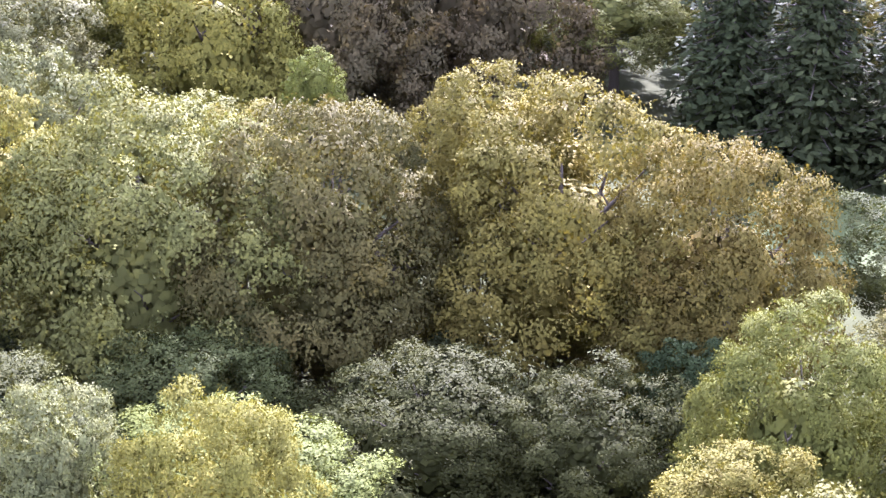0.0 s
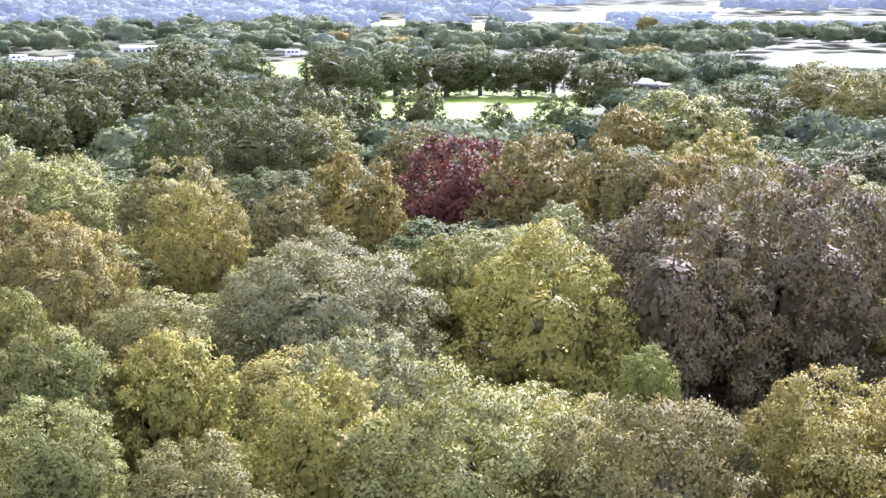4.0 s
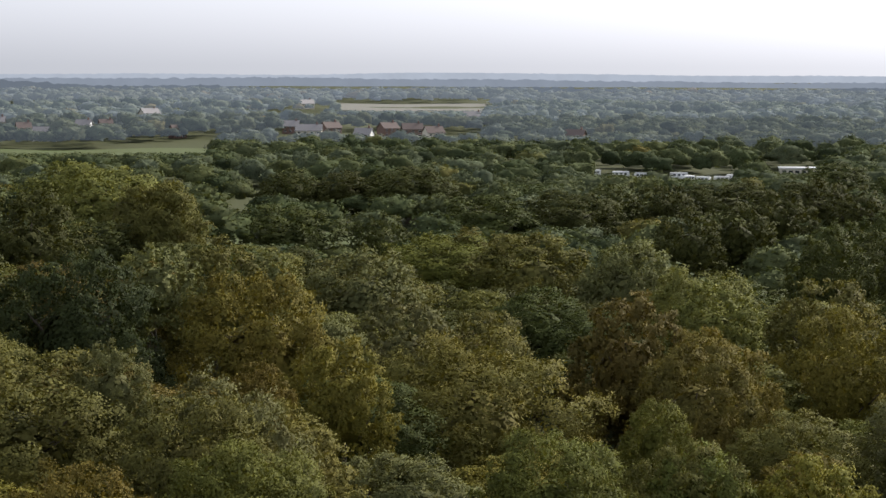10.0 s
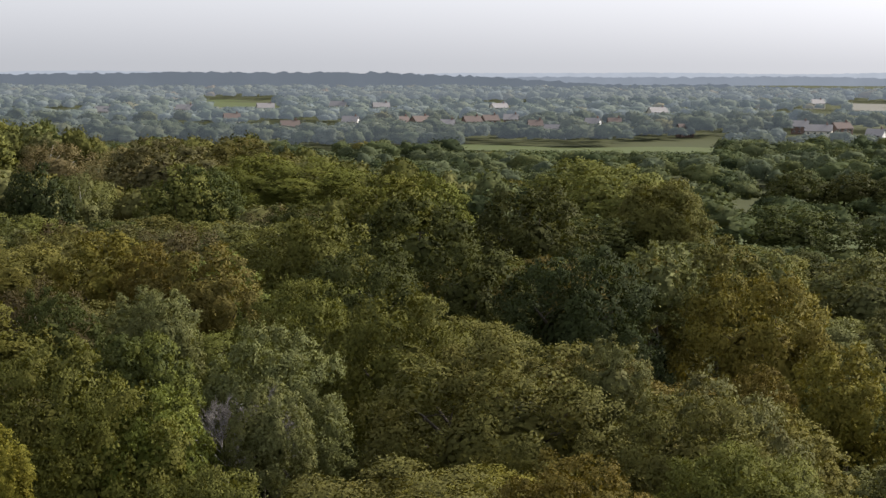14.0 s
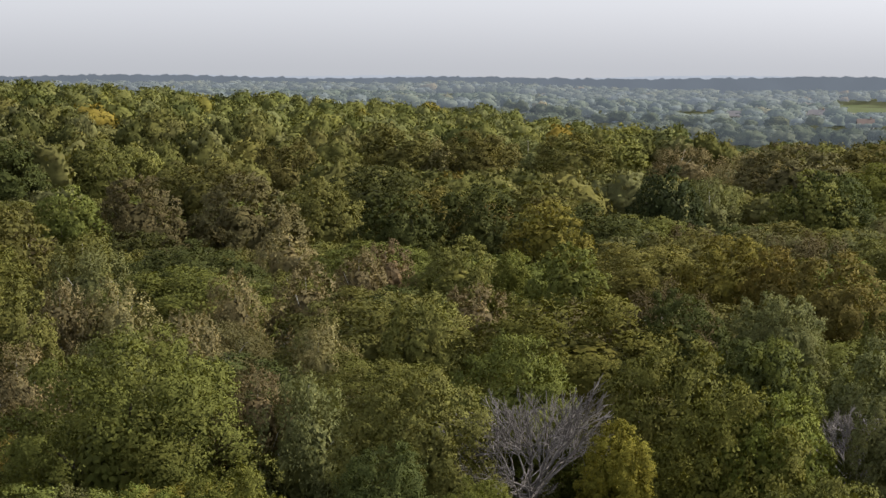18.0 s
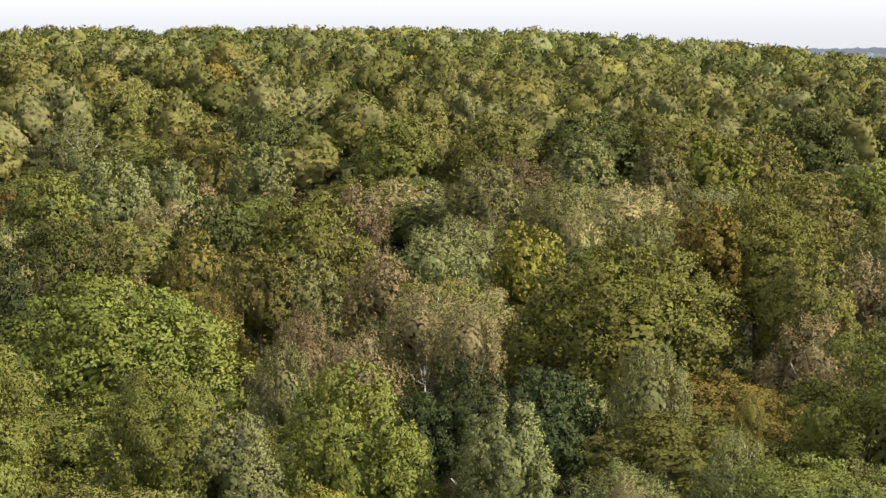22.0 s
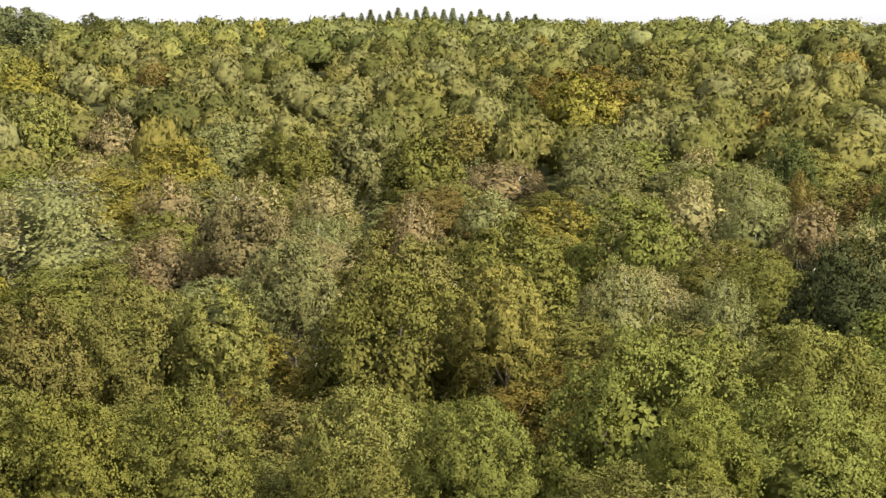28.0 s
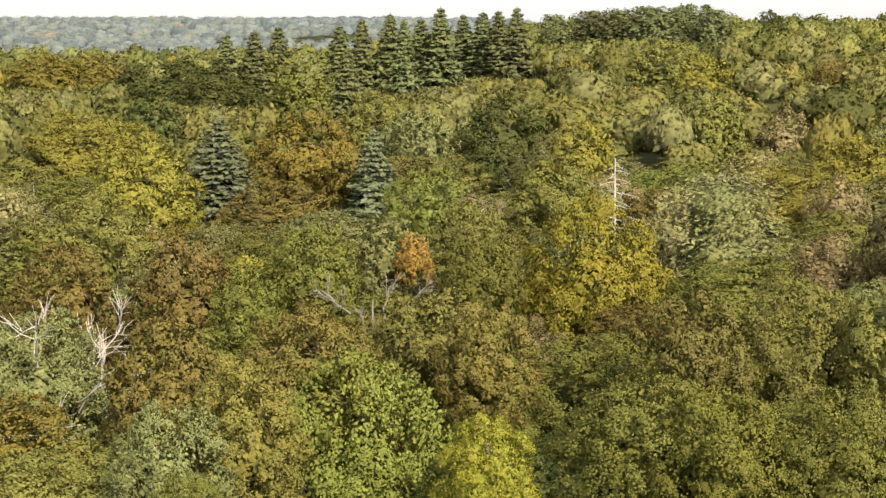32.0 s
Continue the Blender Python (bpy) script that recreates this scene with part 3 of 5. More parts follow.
# the park wood and its beeches
plant("oak_tree", -22.8, 83.4, 9.6, 17.0, "gold", deep=13.6)
plant("maple_tree", -35.8, 78.5, 7.7, 16.0, "olive")
plant("oak_tree", -25.8, 70.7, 7.5, 17.0, "olive")
plant("oak_tree", -33.9, 90.4, 6.9, 17.0, "gold", deep=11.9)
plant("oak_tree", -40.5, 89.2, 8.1, 17.0, "olive", deep=11.9)
plant("willow_tree", -24.0, 96.8, 11.0, 16.0, "pale", deep=11.2)
plant("oak_tree", -33.5, 120.2, 17.4, 17.0, "pale", deep=13.6)
plant("maple_tree", -52.5, 146.6, 13.1, 17.0, "gold", deep=14.4)
plant("beech_tree", -59.6, 163.5, 13.5, 18.0, "olive")
plant("oak_tree", -81.0, 177.4, 15.8, 17.0, "olive", deep=13.6)
plant("oak_tree", -56.6, 126.4, 12.3, 17.0, "gold", deep=13.6)
plant("oak_tree", -48.1, 100.3, 4.9, 17.0, "lime")
plant("beech_tree", -42.4, 142.9, 6.3, 18.0, "olive")
plant("maple_tree", -26.8, 130.5, 7.5, 16.0, "lime", deep=12.8)
plant("beech_tree", -16.7, 121.4, 14.2, 18.0, "gold", deep=15.3)
plant("maple_tree", -7.7, 101.5, 3.7, 15.0, "lime", deep=10.5)
plant("beech_tree", -8.4, 129.5, 15.2, 20.0, "brown", deep=18.0)
plant("beech_tree", 2.8, 135.0, 17.0, 21.0, "brown", deep=18.9)
plant("beech_tree", -3.0, 146.2, 11.7, 20.0, "brown", deep=18.0)
plant("willow_tree", -20.0, 150.7, 5.0, 16.0, "pale", deep=12.8)
plant("beech_tree", -37.7, 196.4, 15.8, 18.0, "copper", deep=16.2)
plant("spruce_tree", -30.6, 170.3, 2.5, 12.0, "needle")
plant("oak_tree", -44.0, 173.3, 12.3, 18.0, "gold", deep=15.3)
plant("beech_tree", -26.8, 189.6, 13.8, 18.0, "rust", deep=15.3)
plant("beech_tree", -18.7, 180.8, 8.3, 18.0, "rust", deep=15.3)
plant("beech_tree", -7.1, 193.4, 14.9, 18.0, "gold", deep=12.6)
plant("beech_tree", -9.0, 171.3, 11.1, 18.0, "gold")
plant("beech_tree", -14.6, 171.9, 7.3, 18.0, "olive")
plant("oak_tree", -50.2, 229.1, 10.0, 17.0, "olive")
plant("willow_tree", -77.2, 243.6, 20.7, 18.0, "dark", deep=15.3)
plant("willow_tree", -71.1, 255.5, 15.6, 16.0, "olive")
plant("willow_tree", -81.5, 224.1, 13.0, 18.0, "dark", deep=14.4)
# the autumn wood
plant("oak_tree", -69.9, 112.2, 18.4, 17.0, "rust", deep=14.4)
plant("oak_tree", -68.9, 94.0, 7.2, 17.0, "gold", deep=13.6)
plant("oak_tree", -40.2, 88.8, 6.8, 17.0, "green")
plant("maple_tree", -35.8, 94.4, 6.9, 16.0, "gold")
plant("beech_tree", -70.6, 140.8, 12.5, 18.0, "rust", deep=14.4)
plant("beech_tree", -53.4, 118.0, 10.7, 18.0, "rust", deep=14.4)
plant("beech_tree", -68.0, 153.4, 10.4, 18.0, "olive")
plant("oak_tree", -86.6, 107.1, 13.6, 17.0, "gold", deep=14.4)
plant("willow_tree", -86.3, 127.2, 12.1, 16.0, "pale", deep=11.2)
plant("willow_tree", -111.1, 156.0, 14.9, 16.0, "pale", deep=11.2)
plant("willow_tree", -103.7, 121.8, 10.6, 16.0, "olive")
plant("willow_tree", -103.3, 113.2, 7.6, 16.0, "pale")
plant("willow_tree", -100.9, 126.1, 6.7, 16.0, "pale")
plant("oak_tree", -142.6, 221.0, 23.3, 16.0, "lime", deep=11.2)
plant("oak_tree", -126.7, 221.0, 19.3, 17.0, "olive")
plant("willow_tree", -107.5, 213.5, 13.4, 16.0, "pale")
plant("oak_tree", -78.2, 128.3, 9.4, 17.0, "olive")
plant("oak_tree", -150.3, 165.1, 13.1, 17.0, "olive")
plant("oak_tree", -55.9, 65.4, 9.3, 17.0, "pale", deep=11.9)
plant("oak_tree", -47.6, 58.6, 6.6, 17.0, "olive")
plant("maple_tree", -64.9, 80.0, 4.0, 16.0, "gold")
plant("oak_tree", -48.9, 87.8, 10.0, 17.0, "green")
# the middle wood
plant("willow_tree", -72.5, 66.7, 17.6, 16.0, "olive", deep=12.8)
plant("willow_tree", -84.6, 58.3, 8.9, 16.0, "pale", deep=12.0)
bare_tree(-80.0, 52.6, 3.4, 14.0)
plant("willow_tree", -70.8, 48.7, 4.2, 16.0, "pale")
plant("willow_tree", -68.7, 71.6, 4.6, 16.0, "pale")
plant("maple_tree", -48.3, 47.8, 6.6, 16.0, "gold")
plant("oak_tree", -53.7, 61.9, 8.4, 17.0, "olive")
plant("oak_tree", -46.9, 56.3, 7.3, 17.0, "green")
plant("oak_tree", -95.7, 95.9, 13.0, 17.0, "deep", deep=14.4)
plant("oak_tree", -86.2, 70.3, 10.9, 17.0, "green", deep=11.9)
plant("oak_tree", -94.4, 68.3, 9.4, 17.0, "green", deep=11.9)
plant("oak_tree", -108.7, 84.2, 13.4, 17.0, "dark")
plant("oak_tree", -105.4, 92.6, 10.6, 17.0, "dark")
plant("oak_tree", -144.8, 119.9, 14.7, 17.0, "dark")
plant("maple_tree", -239.3, 171.2, 30.1, 16.0, "lime", deep=11.2)
plant("maple_tree", -192.8, 161.8, 13.1, 16.0, "lime")
plant("oak_tree", -149.2, 140.9, 15.5, 17.0, "dark")
plant("oak_tree", -184.2, 189.5, 19.9, 17.0, "olive")
plant("oak_tree", -147.8, 163.3, 11.5, 17.0, "olive")
plant("oak_tree", -135.9, 99.1, 11.9, 17.0, "green")
plant("oak_tree", -213.2, 135.8, 13.5, 17.0, "dark")
plant("oak_tree", -117.9, 75.5, 9.3, 17.0, "rust")
plant("oak_tree", -125.2, 74.2, 5.4, 17.0, "gold")
plant("willow_tree", -101.9, 61.5, 4.8, 16.0, "pale")
plant("oak_tree", -82.5, 49.1, 5.1, 17.0, "green")
plant("maple_tree", -72.2, 43.5, 6.1, 16.0, "lime", deep=12.8)
plant("oak_tree", -52.9, 34.1, 6.1, 17.0, "green")
# round the bare tree
plant("maple_tree", -73.1, 41.4, 9.2, 16.0, "lime", deep=13.6)
plant("maple_tree", -69.6, 33.6, 3.6, 16.0, "yellow", deep=11.2)
plant("oak_tree", -79.9, 27.6, 8.0, 17.0, "olive", deep=13.6)
plant("oak_tree", -104.0, 47.2, 15.6, 17.0, "lime", deep=10.2)
plant("oak_tree", -88.3, 36.3, 7.7, 17.0, "green", deep=11.9)
plant("oak_tree", -82.8, 42.9, 9.2, 17.0, "green", deep=13.6)
plant("oak_tree", -82.9, 47.9, 6.7, 17.0, "dark", deep=13.6)
plant("willow_tree", -105.7, 62.5, 6.9, 16.0, "pale")
plant("oak_tree", -102.6, 53.6, 6.1, 17.0, "dark")
plant("oak_tree", -132.8, 74.5, 11.0, 17.0, "gold")
plant("oak_tree", -214.4, 110.0, 9.4, 18.0, "deep", deep=15.3)
plant("willow_tree", -144.8, 53.3, 8.8, 16.0, "olive")
plant("maple_tree", -138.6, 56.1, 3.3, 16.0, "lime")
plant("oak_tree", -131.9, 58.4, 6.5, 17.0, "green")
plant("birch_tree", -155.8, 50.3, 6.6, 15.0, "fawn")
plant("birch_tree", -126.8, 48.5, 6.5, 15.0, "fawn")
plant("oak_tree", -107.5, 37.2, 6.4, 17.0, "olive")
plant("oak_tree", -171.2, 73.9, 9.0, 17.0, "gold")
plant("oak_tree", -193.1, 74.0, 13.8, 17.0, "dark")
plant("oak_tree", -186.8, 61.7, 9.2, 17.0, "dark")
plant("maple_tree", -60.7, 23.3, 3.6, 16.0, "lime")
# birches and oaks below the rise
plant("oak_tree", -95.7, 16.0, 14.4, 17.0, "green", deep=13.6)
plant("birch_tree", -94.6, 25.6, 6.8, 15.0, "pale", deep=12.0)
plant("birch_tree", -85.1, 5.6, 1.5, 15.0, "rust")
plant("birch_tree", -80.1, 4.5, 3.6, 14.0, "pale", deep=11.2)
plant("birch_tree", -137.4, 17.5, 5.4, 15.0, "fawn")
plant("birch_tree", -136.8, 21.6, 6.3, 15.0, "straw")
plant("birch_tree", -121.1, 24.0, 5.3, 15.0, "fawn")
plant("birch_tree", -138.2, 31.4, 5.6, 15.0, "straw")
plant("birch_tree", -170.3, 44.4, 7.5, 15.0, "straw")
plant("birch_tree", -140.3, 38.5, 7.2, 15.0, "fawn")
plant("birch_tree", -113.6, 32.0, 5.1, 15.0, "straw", deep=12.8)
plant("birch_tree", -97.3, 23.3, 5.3, 15.0, "fawn")
plant("birch_tree", -151.1, 46.3, 5.7, 15.0, "fawn")
plant("oak_tree", -124.2, 11.8, 6.4, 17.0, "olive")
plant("birch_tree", -157.2, 0.5, 6.3, 15.0, "pale")
plant("beech_tree", -194.7, 33.4, 10.9, 18.0, "brown")
plant("beech_tree", -196.5, 45.7, 13.9, 18.0, "brown")
plant("oak_tree", -202.1, 56.9, 13.1, 17.0, "olive")
plant("willow_tree", -211.7, 2.2, 6.6, 16.0, "pale")
plant("willow_tree", -221.1, 9.2, 9.7, 16.0, "lime")
plant("oak_tree", -169.2, 16.7, 8.2, 17.0, "olive")
plant("oak_tree", -191.1, 25.1, 8.1, 17.0, "green")
plant("oak_tree", -156.1, 10.9, 13.0, 17.0, "green")
plant("oak_tree", -152.6, 6.2, 6.3, 17.0, "gold")
plant("oak_tree", -62.2, 14.0, 4.9, 17.0, "lime")
plant("maple_tree", -63.5, 11.2, 4.5, 16.0, "lime")
plant("oak_tree", -63.8, 20.4, 4.7, 17.0, "dark")
# the thick oaks
plant("oak_tree", -125.5, -0.8, 17.4, 17.0, "green", deep=15.3)
plant("maple_tree", -144.9, -9.5, 6.1, 16.0, "gold")
# three oaks added in near-black green to stand for a shaded gap
plant("oak_tree", -100.7, -10.2, 7.3, 13.0, "deep", deep=10.4)
plant("oak_tree", -99.8, -5.5, 7.1, 13.0, "deep", deep=10.4)
plant("oak_tree", -97.4, -12.8, 5.2, 12.0, "deep", deep=9.6)
plant("birch_tree", -100.2, 0.8, 5.4, 15.0, "pale", deep=12.8)
plant("willow_tree", -80.0, -6.0, 4.7, 15.0, "pale", deep=10.5)
plant("birch_tree", -70.2, -0.4, 2.0, 14.0, "fawn")
plant("oak_tree", -104.2, -32.9, 15.1, 17.0, "lime", deep=11.9)
plant("oak_tree", -81.8, -33.7, 7.7, 17.0, "green", deep=11.9)
plant("oak_tree", -78.7, -38.8, 5.8, 17.0, "green")
plant("oak_tree", -75.5, -21.4, 6.3, 17.0, "green", deep=11.9)
plant("maple_tree", -80.9, -13.6, 8.7, 16.0, "lime", deep=13.6)
bare_tree(-77.7, -20.9, 4.8, 15.0)
plant("maple_tree", -75.6, -18.1, 4.4, 15.0, "pale", deep=10.5)
plant("oak_tree", -67.5, -28.4, 7.6, 17.0, "green")
plant("oak_tree", -62.9, -30.8, 4.2, 17.0, "lime")
plant("birch_tree", -97.4, -20.4, 4.3, 15.0, "pale")
plant("oak_tree", -113.9, -45.1, 7.9, 17.0, "deep", deep=14.4)
plant("oak_tree", -123.3, -42.9, 14.0, 18.0, "dark", deep=15.3)
plant("birch_tree", -144.6, -37.9, 5.9, 15.0, "rust")
plant("birch_tree", -116.3, -29.5, 3.6, 15.0, "rust")
plant("oak_tree", -122.7, -27.4, 6.6, 17.0, "olive")
plant("birch_tree", -119.6, -15.0, 6.7, 15.0, "fawn")
plant("birch_tree", -135.3, -20.1, 6.7, 15.0, "straw")
plant("birch_tree", -100.4, -16.6, 5.4, 15.0, "fawn")
plant("birch_tree", -115.2, -11.4, 4.9, 15.0, "fawn")
plant("willow_tree", -124.6, -24.4, 5.0, 16.0, "pale")
plant("birch_tree", -162.2, -5.7, 5.1, 15.0, "straw")
plant("birch_tree", -148.6, -18.2, 6.8, 15.0, "pale")
plant("birch_tree", -108.2, -21.2, 4.7, 15.0, "fawn")
plant("oak_tree", -151.9, -29.8, 11.7, 17.0, "green", deep=11.9)
plant("oak_tree", -150.4, -37.3, 7.1, 17.0, "dark")
plant("birch_tree", -163.2, -81.1, 7.9, 15.0, "straw")
plant("birch_tree", -156.5, -71.2, 8.7, 15.0, "pale")
plant("birch_tree", -154.1, -63.8, 6.9, 15.0, "straw")
plant("birch_tree", -175.1, -74.4, 3.4, 15.0, "rust")
plant("birch_tree", -110.4, -52.5, 6.2, 15.0, "pale")
plant("birch_tree", -140.9, -54.2, 5.8, 15.0, "straw")
plant("willow_tree", -182.7, -57.5, 10.6, 17.0, "pale", deep=13.6)
plant("willow_tree", -187.0, -51.6, 5.7, 16.0, "pale")
plant("oak_tree", -166.4, -59.0, 8.0, 17.0, "green")
plant("oak_tree", -190.1, -82.0, 5.9, 17.0, "dark")
plant("oak_tree", -215.1, -54.8, 12.3, 17.0, "olive")
plant("willow_tree", -205.4, -45.9, 6.9, 16.0, "pale")
plant("birch_tree", -178.6, -29.6, 6.5, 15.0, "fawn")
plant("willow_tree", -187.5, -16.9, 9.7, 16.0, "pale")
plant("willow_tree", -216.9, -7.1, 8.9, 16.0, "pale")
plant("oak_tree", -225.6, -31.5, 12.6, 17.0, "green")
# oaks and birches under the crest
plant("oak_tree", -75.4, -40.3, 9.5, 17.0, "green", deep=15.3)
plant("birch_tree", -107.2, -58.8, 8.0, 16.0, "pale", deep=13.6)
plant("beech_tree", -87.7, -56.3, 5.8, 18.0, "rust", deep=15.3)
plant("oak_tree", -86.1, -63.9, 11.7, 17.0, "green", deep=14.4)
plant("oak_tree", -73.2, -72.9, 8.6, 17.0, "olive", deep=11.9)
plant("oak_tree", -64.8, -72.8, 6.4, 17.0, "olive")
plant("oak_tree", -74.4, -67.5, 5.6, 17.0, "olive")
plant("oak_tree", -48.1, -51.9, 6.5, 17.0, "lime")
plant("oak_tree", -51.9, -48.9, 6.3, 17.0, "green")
plant("oak_tree", -56.0, -42.9, 6.3, 17.0, "olive")
plant("oak_tree", -58.0, -38.3, 4.9, 17.0, "green", deep=13.6)
plant("oak_tree", -47.2, -36.2, 5.2, 17.0, "green")
plant("oak_tree", -133.5, -71.6, 10.3, 17.0, "green")
plant("oak_tree", -111.5, -71.1, 10.4, 17.0, "green")
plant("oak_tree", -102.1, -75.5, 8.8, 17.0, "olive")
plant("pine_tree", -100.3, -109.5, 12.1, 19.0, "pale")
plant("birch_tree", -132.6, -126.8, 7.0, 15.0, "straw")
plant("birch_tree", -138.4, -120.1, 7.7, 15.0, "straw")
plant("birch_tree", -142.8, -114.4, 6.6, 15.0, "straw")
plant("birch_tree", -133.4, -95.9, 5.4, 15.0, "straw")
plant("birch_tree", -145.1, -95.2, 7.4, 15.0, "pale")
plant("birch_tree", -164.8, -81.8, 5.9, 15.0, "straw")
plant("willow_tree", -187.9, -106.5, 11.2, 16.0, "pale")
plant("willow_tree", -175.6, -157.3, 12.1, 16.0, "pale")
plant("willow_tree", -172.5, -142.9, 11.6, 16.0, "green")
plant("willow_tree", -184.1, -140.7, 11.3, 16.0, "pale")
plant("willow_tree", -176.2, -125.8, 9.9, 16.0, "green")
plant("oak_tree", -108.3, -95.3, 9.8, 17.0, "brown")
plant("oak_tree", -95.3, -79.0, 6.5, 17.0, "pale")
plant("maple_tree", -238.4, -231.0, 6.7, 16.0, "orange")
plant("maple_tree", -202.2, -135.6, 10.3, 16.0, "rust")
plant("oak_tree", -269.6, -156.5, 21.2, 17.0, "gold")
# autumn beeches at the end
plant("maple_tree", -86.4, -109.5, 11.4, 17.0, "yellow", deep=15.3)
plant("maple_tree", -40.1, -68.0, 10.3, 16.0, "lime", deep=12.8)
plant("maple_tree", -41.6, -60.0, 4.6, 15.0, "yellow", deep=10.5)
plant("oak_tree", -47.5, -56.1, 7.5, 17.0, "green")
plant("beech_tree", -45.9, -99.4, 8.1, 18.0, "rust", deep=12.6)
plant("oak_tree", -46.6, -92.7, 5.1, 17.0, "green")
plant("beech_tree", -39.2, -103.3, 7.3, 18.0, "rust")
plant("beech_tree", -33.7, -75.0, 6.1, 18.0, "rust")
plant("beech_tree", -40.3, -73.7, 8.0, 18.0, "rust")
plant("beech_tree", -31.5, -63.1, 5.3, 18.0, "rust")
plant("oak_tree", -52.4, -81.3, 7.4, 17.0, "olive")
plant("oak_tree", -51.8, -74.8, 5.1, 17.0, "rust")
plant("oak_tree", -27.5, -61.9, 5.3, 17.0, "pale")
plant("beech_tree", -111.8, -204.1, 15.9, 18.0, "gold")
plant("oak_tree", -90.4, -226.4, 20.7, 17.0, "gold")
plant("oak_tree", -54.7, -138.8, 12.2, 17.0, "olive")
plant("oak_tree", -76.2, -176.5, 12.8, 17.0, "gold")
plant("oak_tree", -60.8, -109.5, 7.0, 17.0, "green")
plant("oak_tree", -68.8, -112.3, 5.6, 17.0, "pale")
plant("oak_tree", -67.6, -98.3, 5.5, 17.0, "green")
plant("oak_tree", -89.6, -138.9, 8.7, 17.0, "green")
plant("oak_tree", -78.0, -115.1, 7.3, 17.0, "olive")
plant("maple_tree", -69.1, -109.5, 3.0, 16.0, "orange")
plant("oak_tree", -105.0, -139.7, 9.1, 17.0, "olive")
plant("oak_tree", -132.9, -170.9, 9.8, 17.0, "gold")
plant("willow_tree", -135.7, -216.5, 10.8, 16.0, "pale")
plant("oak_tree", -165.2, -341.9, 23.1, 17.0, "dark")
plant("oak_tree", -156.9, -418.3, 29.1, 17.0, "gold")
plant("oak_tree", -117.7, -267.2, 12.0, 17.0, "dark")
plant("oak_tree", -180.2, -328.6, 18.2, 17.0, "green")
plant("oak_tree", -23.6, -51.6, 2.6, 17.0, "green")
# trees further off, conifers and dead wood
plant("willow_tree", -87.6, 270.5, 15.8, 19.0, "dark")
plant("willow_tree", -74.7, 271.8, 15.8, 18.6, "dark")
plant("oak_tree", -99.2, 327.9, 17.6, 17.2, "dark")
plant("oak_tree", -84.0, 331.9, 11.2, 15.0, "dark")
plant("oak_tree", -72.7, 339.4, 11.9, 15.0, "dark")
plant("oak_tree", -56.6, 335.9, 8.8, 12.0, "dark")
plant("maple_tree", -44.1, 334.6, 9.9, 14.0, "dark")
plant("oak_tree", -94.2, 261.7, 14.3, 17.2, "dark")
plant("oak_tree", -16.4, 260.1, 19.6, 17.2, "olive")
plant("oak_tree", -6.1, 281.5, 19.3, 17.2, "dark")
plant("oak_tree", 6.7, 363.5, 21.2, 17.2, "olive")
plant("oak_tree", 14.1, 323.3, 16.6, 17.2, "olive")
plant("maple_tree", -22.8, 247.0, 10.2, 16.2, "gold")
plant("oak_tree", -44.5, 433.8, 16.5, 14.0, "dark")
plant("oak_tree", -125.7, 273.6, 13.4, 17.2, "dark")
plant("oak_tree", -128.4, 299.2, 14.5, 17.2, "dark")
plant("oak_tree", -131.6, 329.3, 15.8, 17.2, "dark")
plant("oak_tree", -135.9, 363.5, 17.3, 17.2, "dark")
plant("oak_tree", -122.4, 350.9, 16.6, 17.2, "dark")
plant("oak_tree", -148.1, 457.7, 16.5, 15.0, "dark")
plant("oak_tree", -125.8, 464.4, 14.9, 14.0, "dark")
plant("oak_tree", -113.7, 454.6, 12.9, 13.0, "dark")
plant("oak_tree", -108.8, 474.3, 16.7, 14.0, "dark")
plant("oak_tree", -94.0, 472.8, 16.6, 13.0, "dark")
plant("oak_tree", -85.4, 478.0, 15.0, 14.0, "dark")
plant("oak_tree", -73.9, 476.4, 14.9, 13.0, "dark")
plant("oak_tree", -65.1, 481.2, 15.0, 14.0, "dark")
plant("willow_tree", -141.7, 229.3, 21.2, 16.2, "olive")
plant("willow_tree", -110.1, 219.5, 15.9, 16.2, "pale")
plant("oak_tree", -195.6, 247.7, 23.8, 15.0, "dark")
plant("oak_tree", -180.5, 258.9, 13.0, 15.0, "dark")
plant("oak_tree", -181.1, 349.2, 16.2, 15.0, "dark")
plant("oak_tree", -170.0, 356.1, 16.2, 14.7, "dark")
plant("oak_tree", -162.9, 375.2, 28.1, 15.0, "dark")
plant("oak_tree", -177.3, 323.7, 22.8, 15.0, "dark")
plant("oak_tree", -187.8, 308.4, 23.5, 15.0, "dark")
plant("oak_tree", -152.6, 396.2, 21.9, 15.0, "dark")
plant("oak_tree", -171.7, 472.4, 24.2, 15.0, "dark")
plant("oak_tree", -283.1, 363.1, 17.2, 14.3, "dark")
plant("oak_tree", -272.8, 372.4, 17.2, 13.9, "dark")
plant("oak_tree", -253.8, 377.1, 28.1, 15.0, "dark")
plant("maple_tree", -241.2, 165.6, 25.0, 16.2, "lime")
plant("maple_tree", -190.5, 152.6, 16.7, 16.2, "lime")
plant("willow_tree", -196.9, 199.9, 22.1, 16.2, "olive")
plant("oak_tree", -279.4, 186.8, 25.3, 17.2, "olive")
plant("beech_tree", -271.1, 164.5, 21.7, 18.2, "brown")
bare_tree(-79.6, 33.3, 9.0, 16.4)
plant("birch_tree", -236.8, 128.9, 13.8, 15.2, "pale")
plant("birch_tree", -304.3, 176.1, 20.5, 15.2, "straw")
plant("birch_tree", -327.8, 172.9, 19.1, 15.2, "straw")
plant("oak_tree", -212.7, 132.5, 12.0, 17.2, "olive")
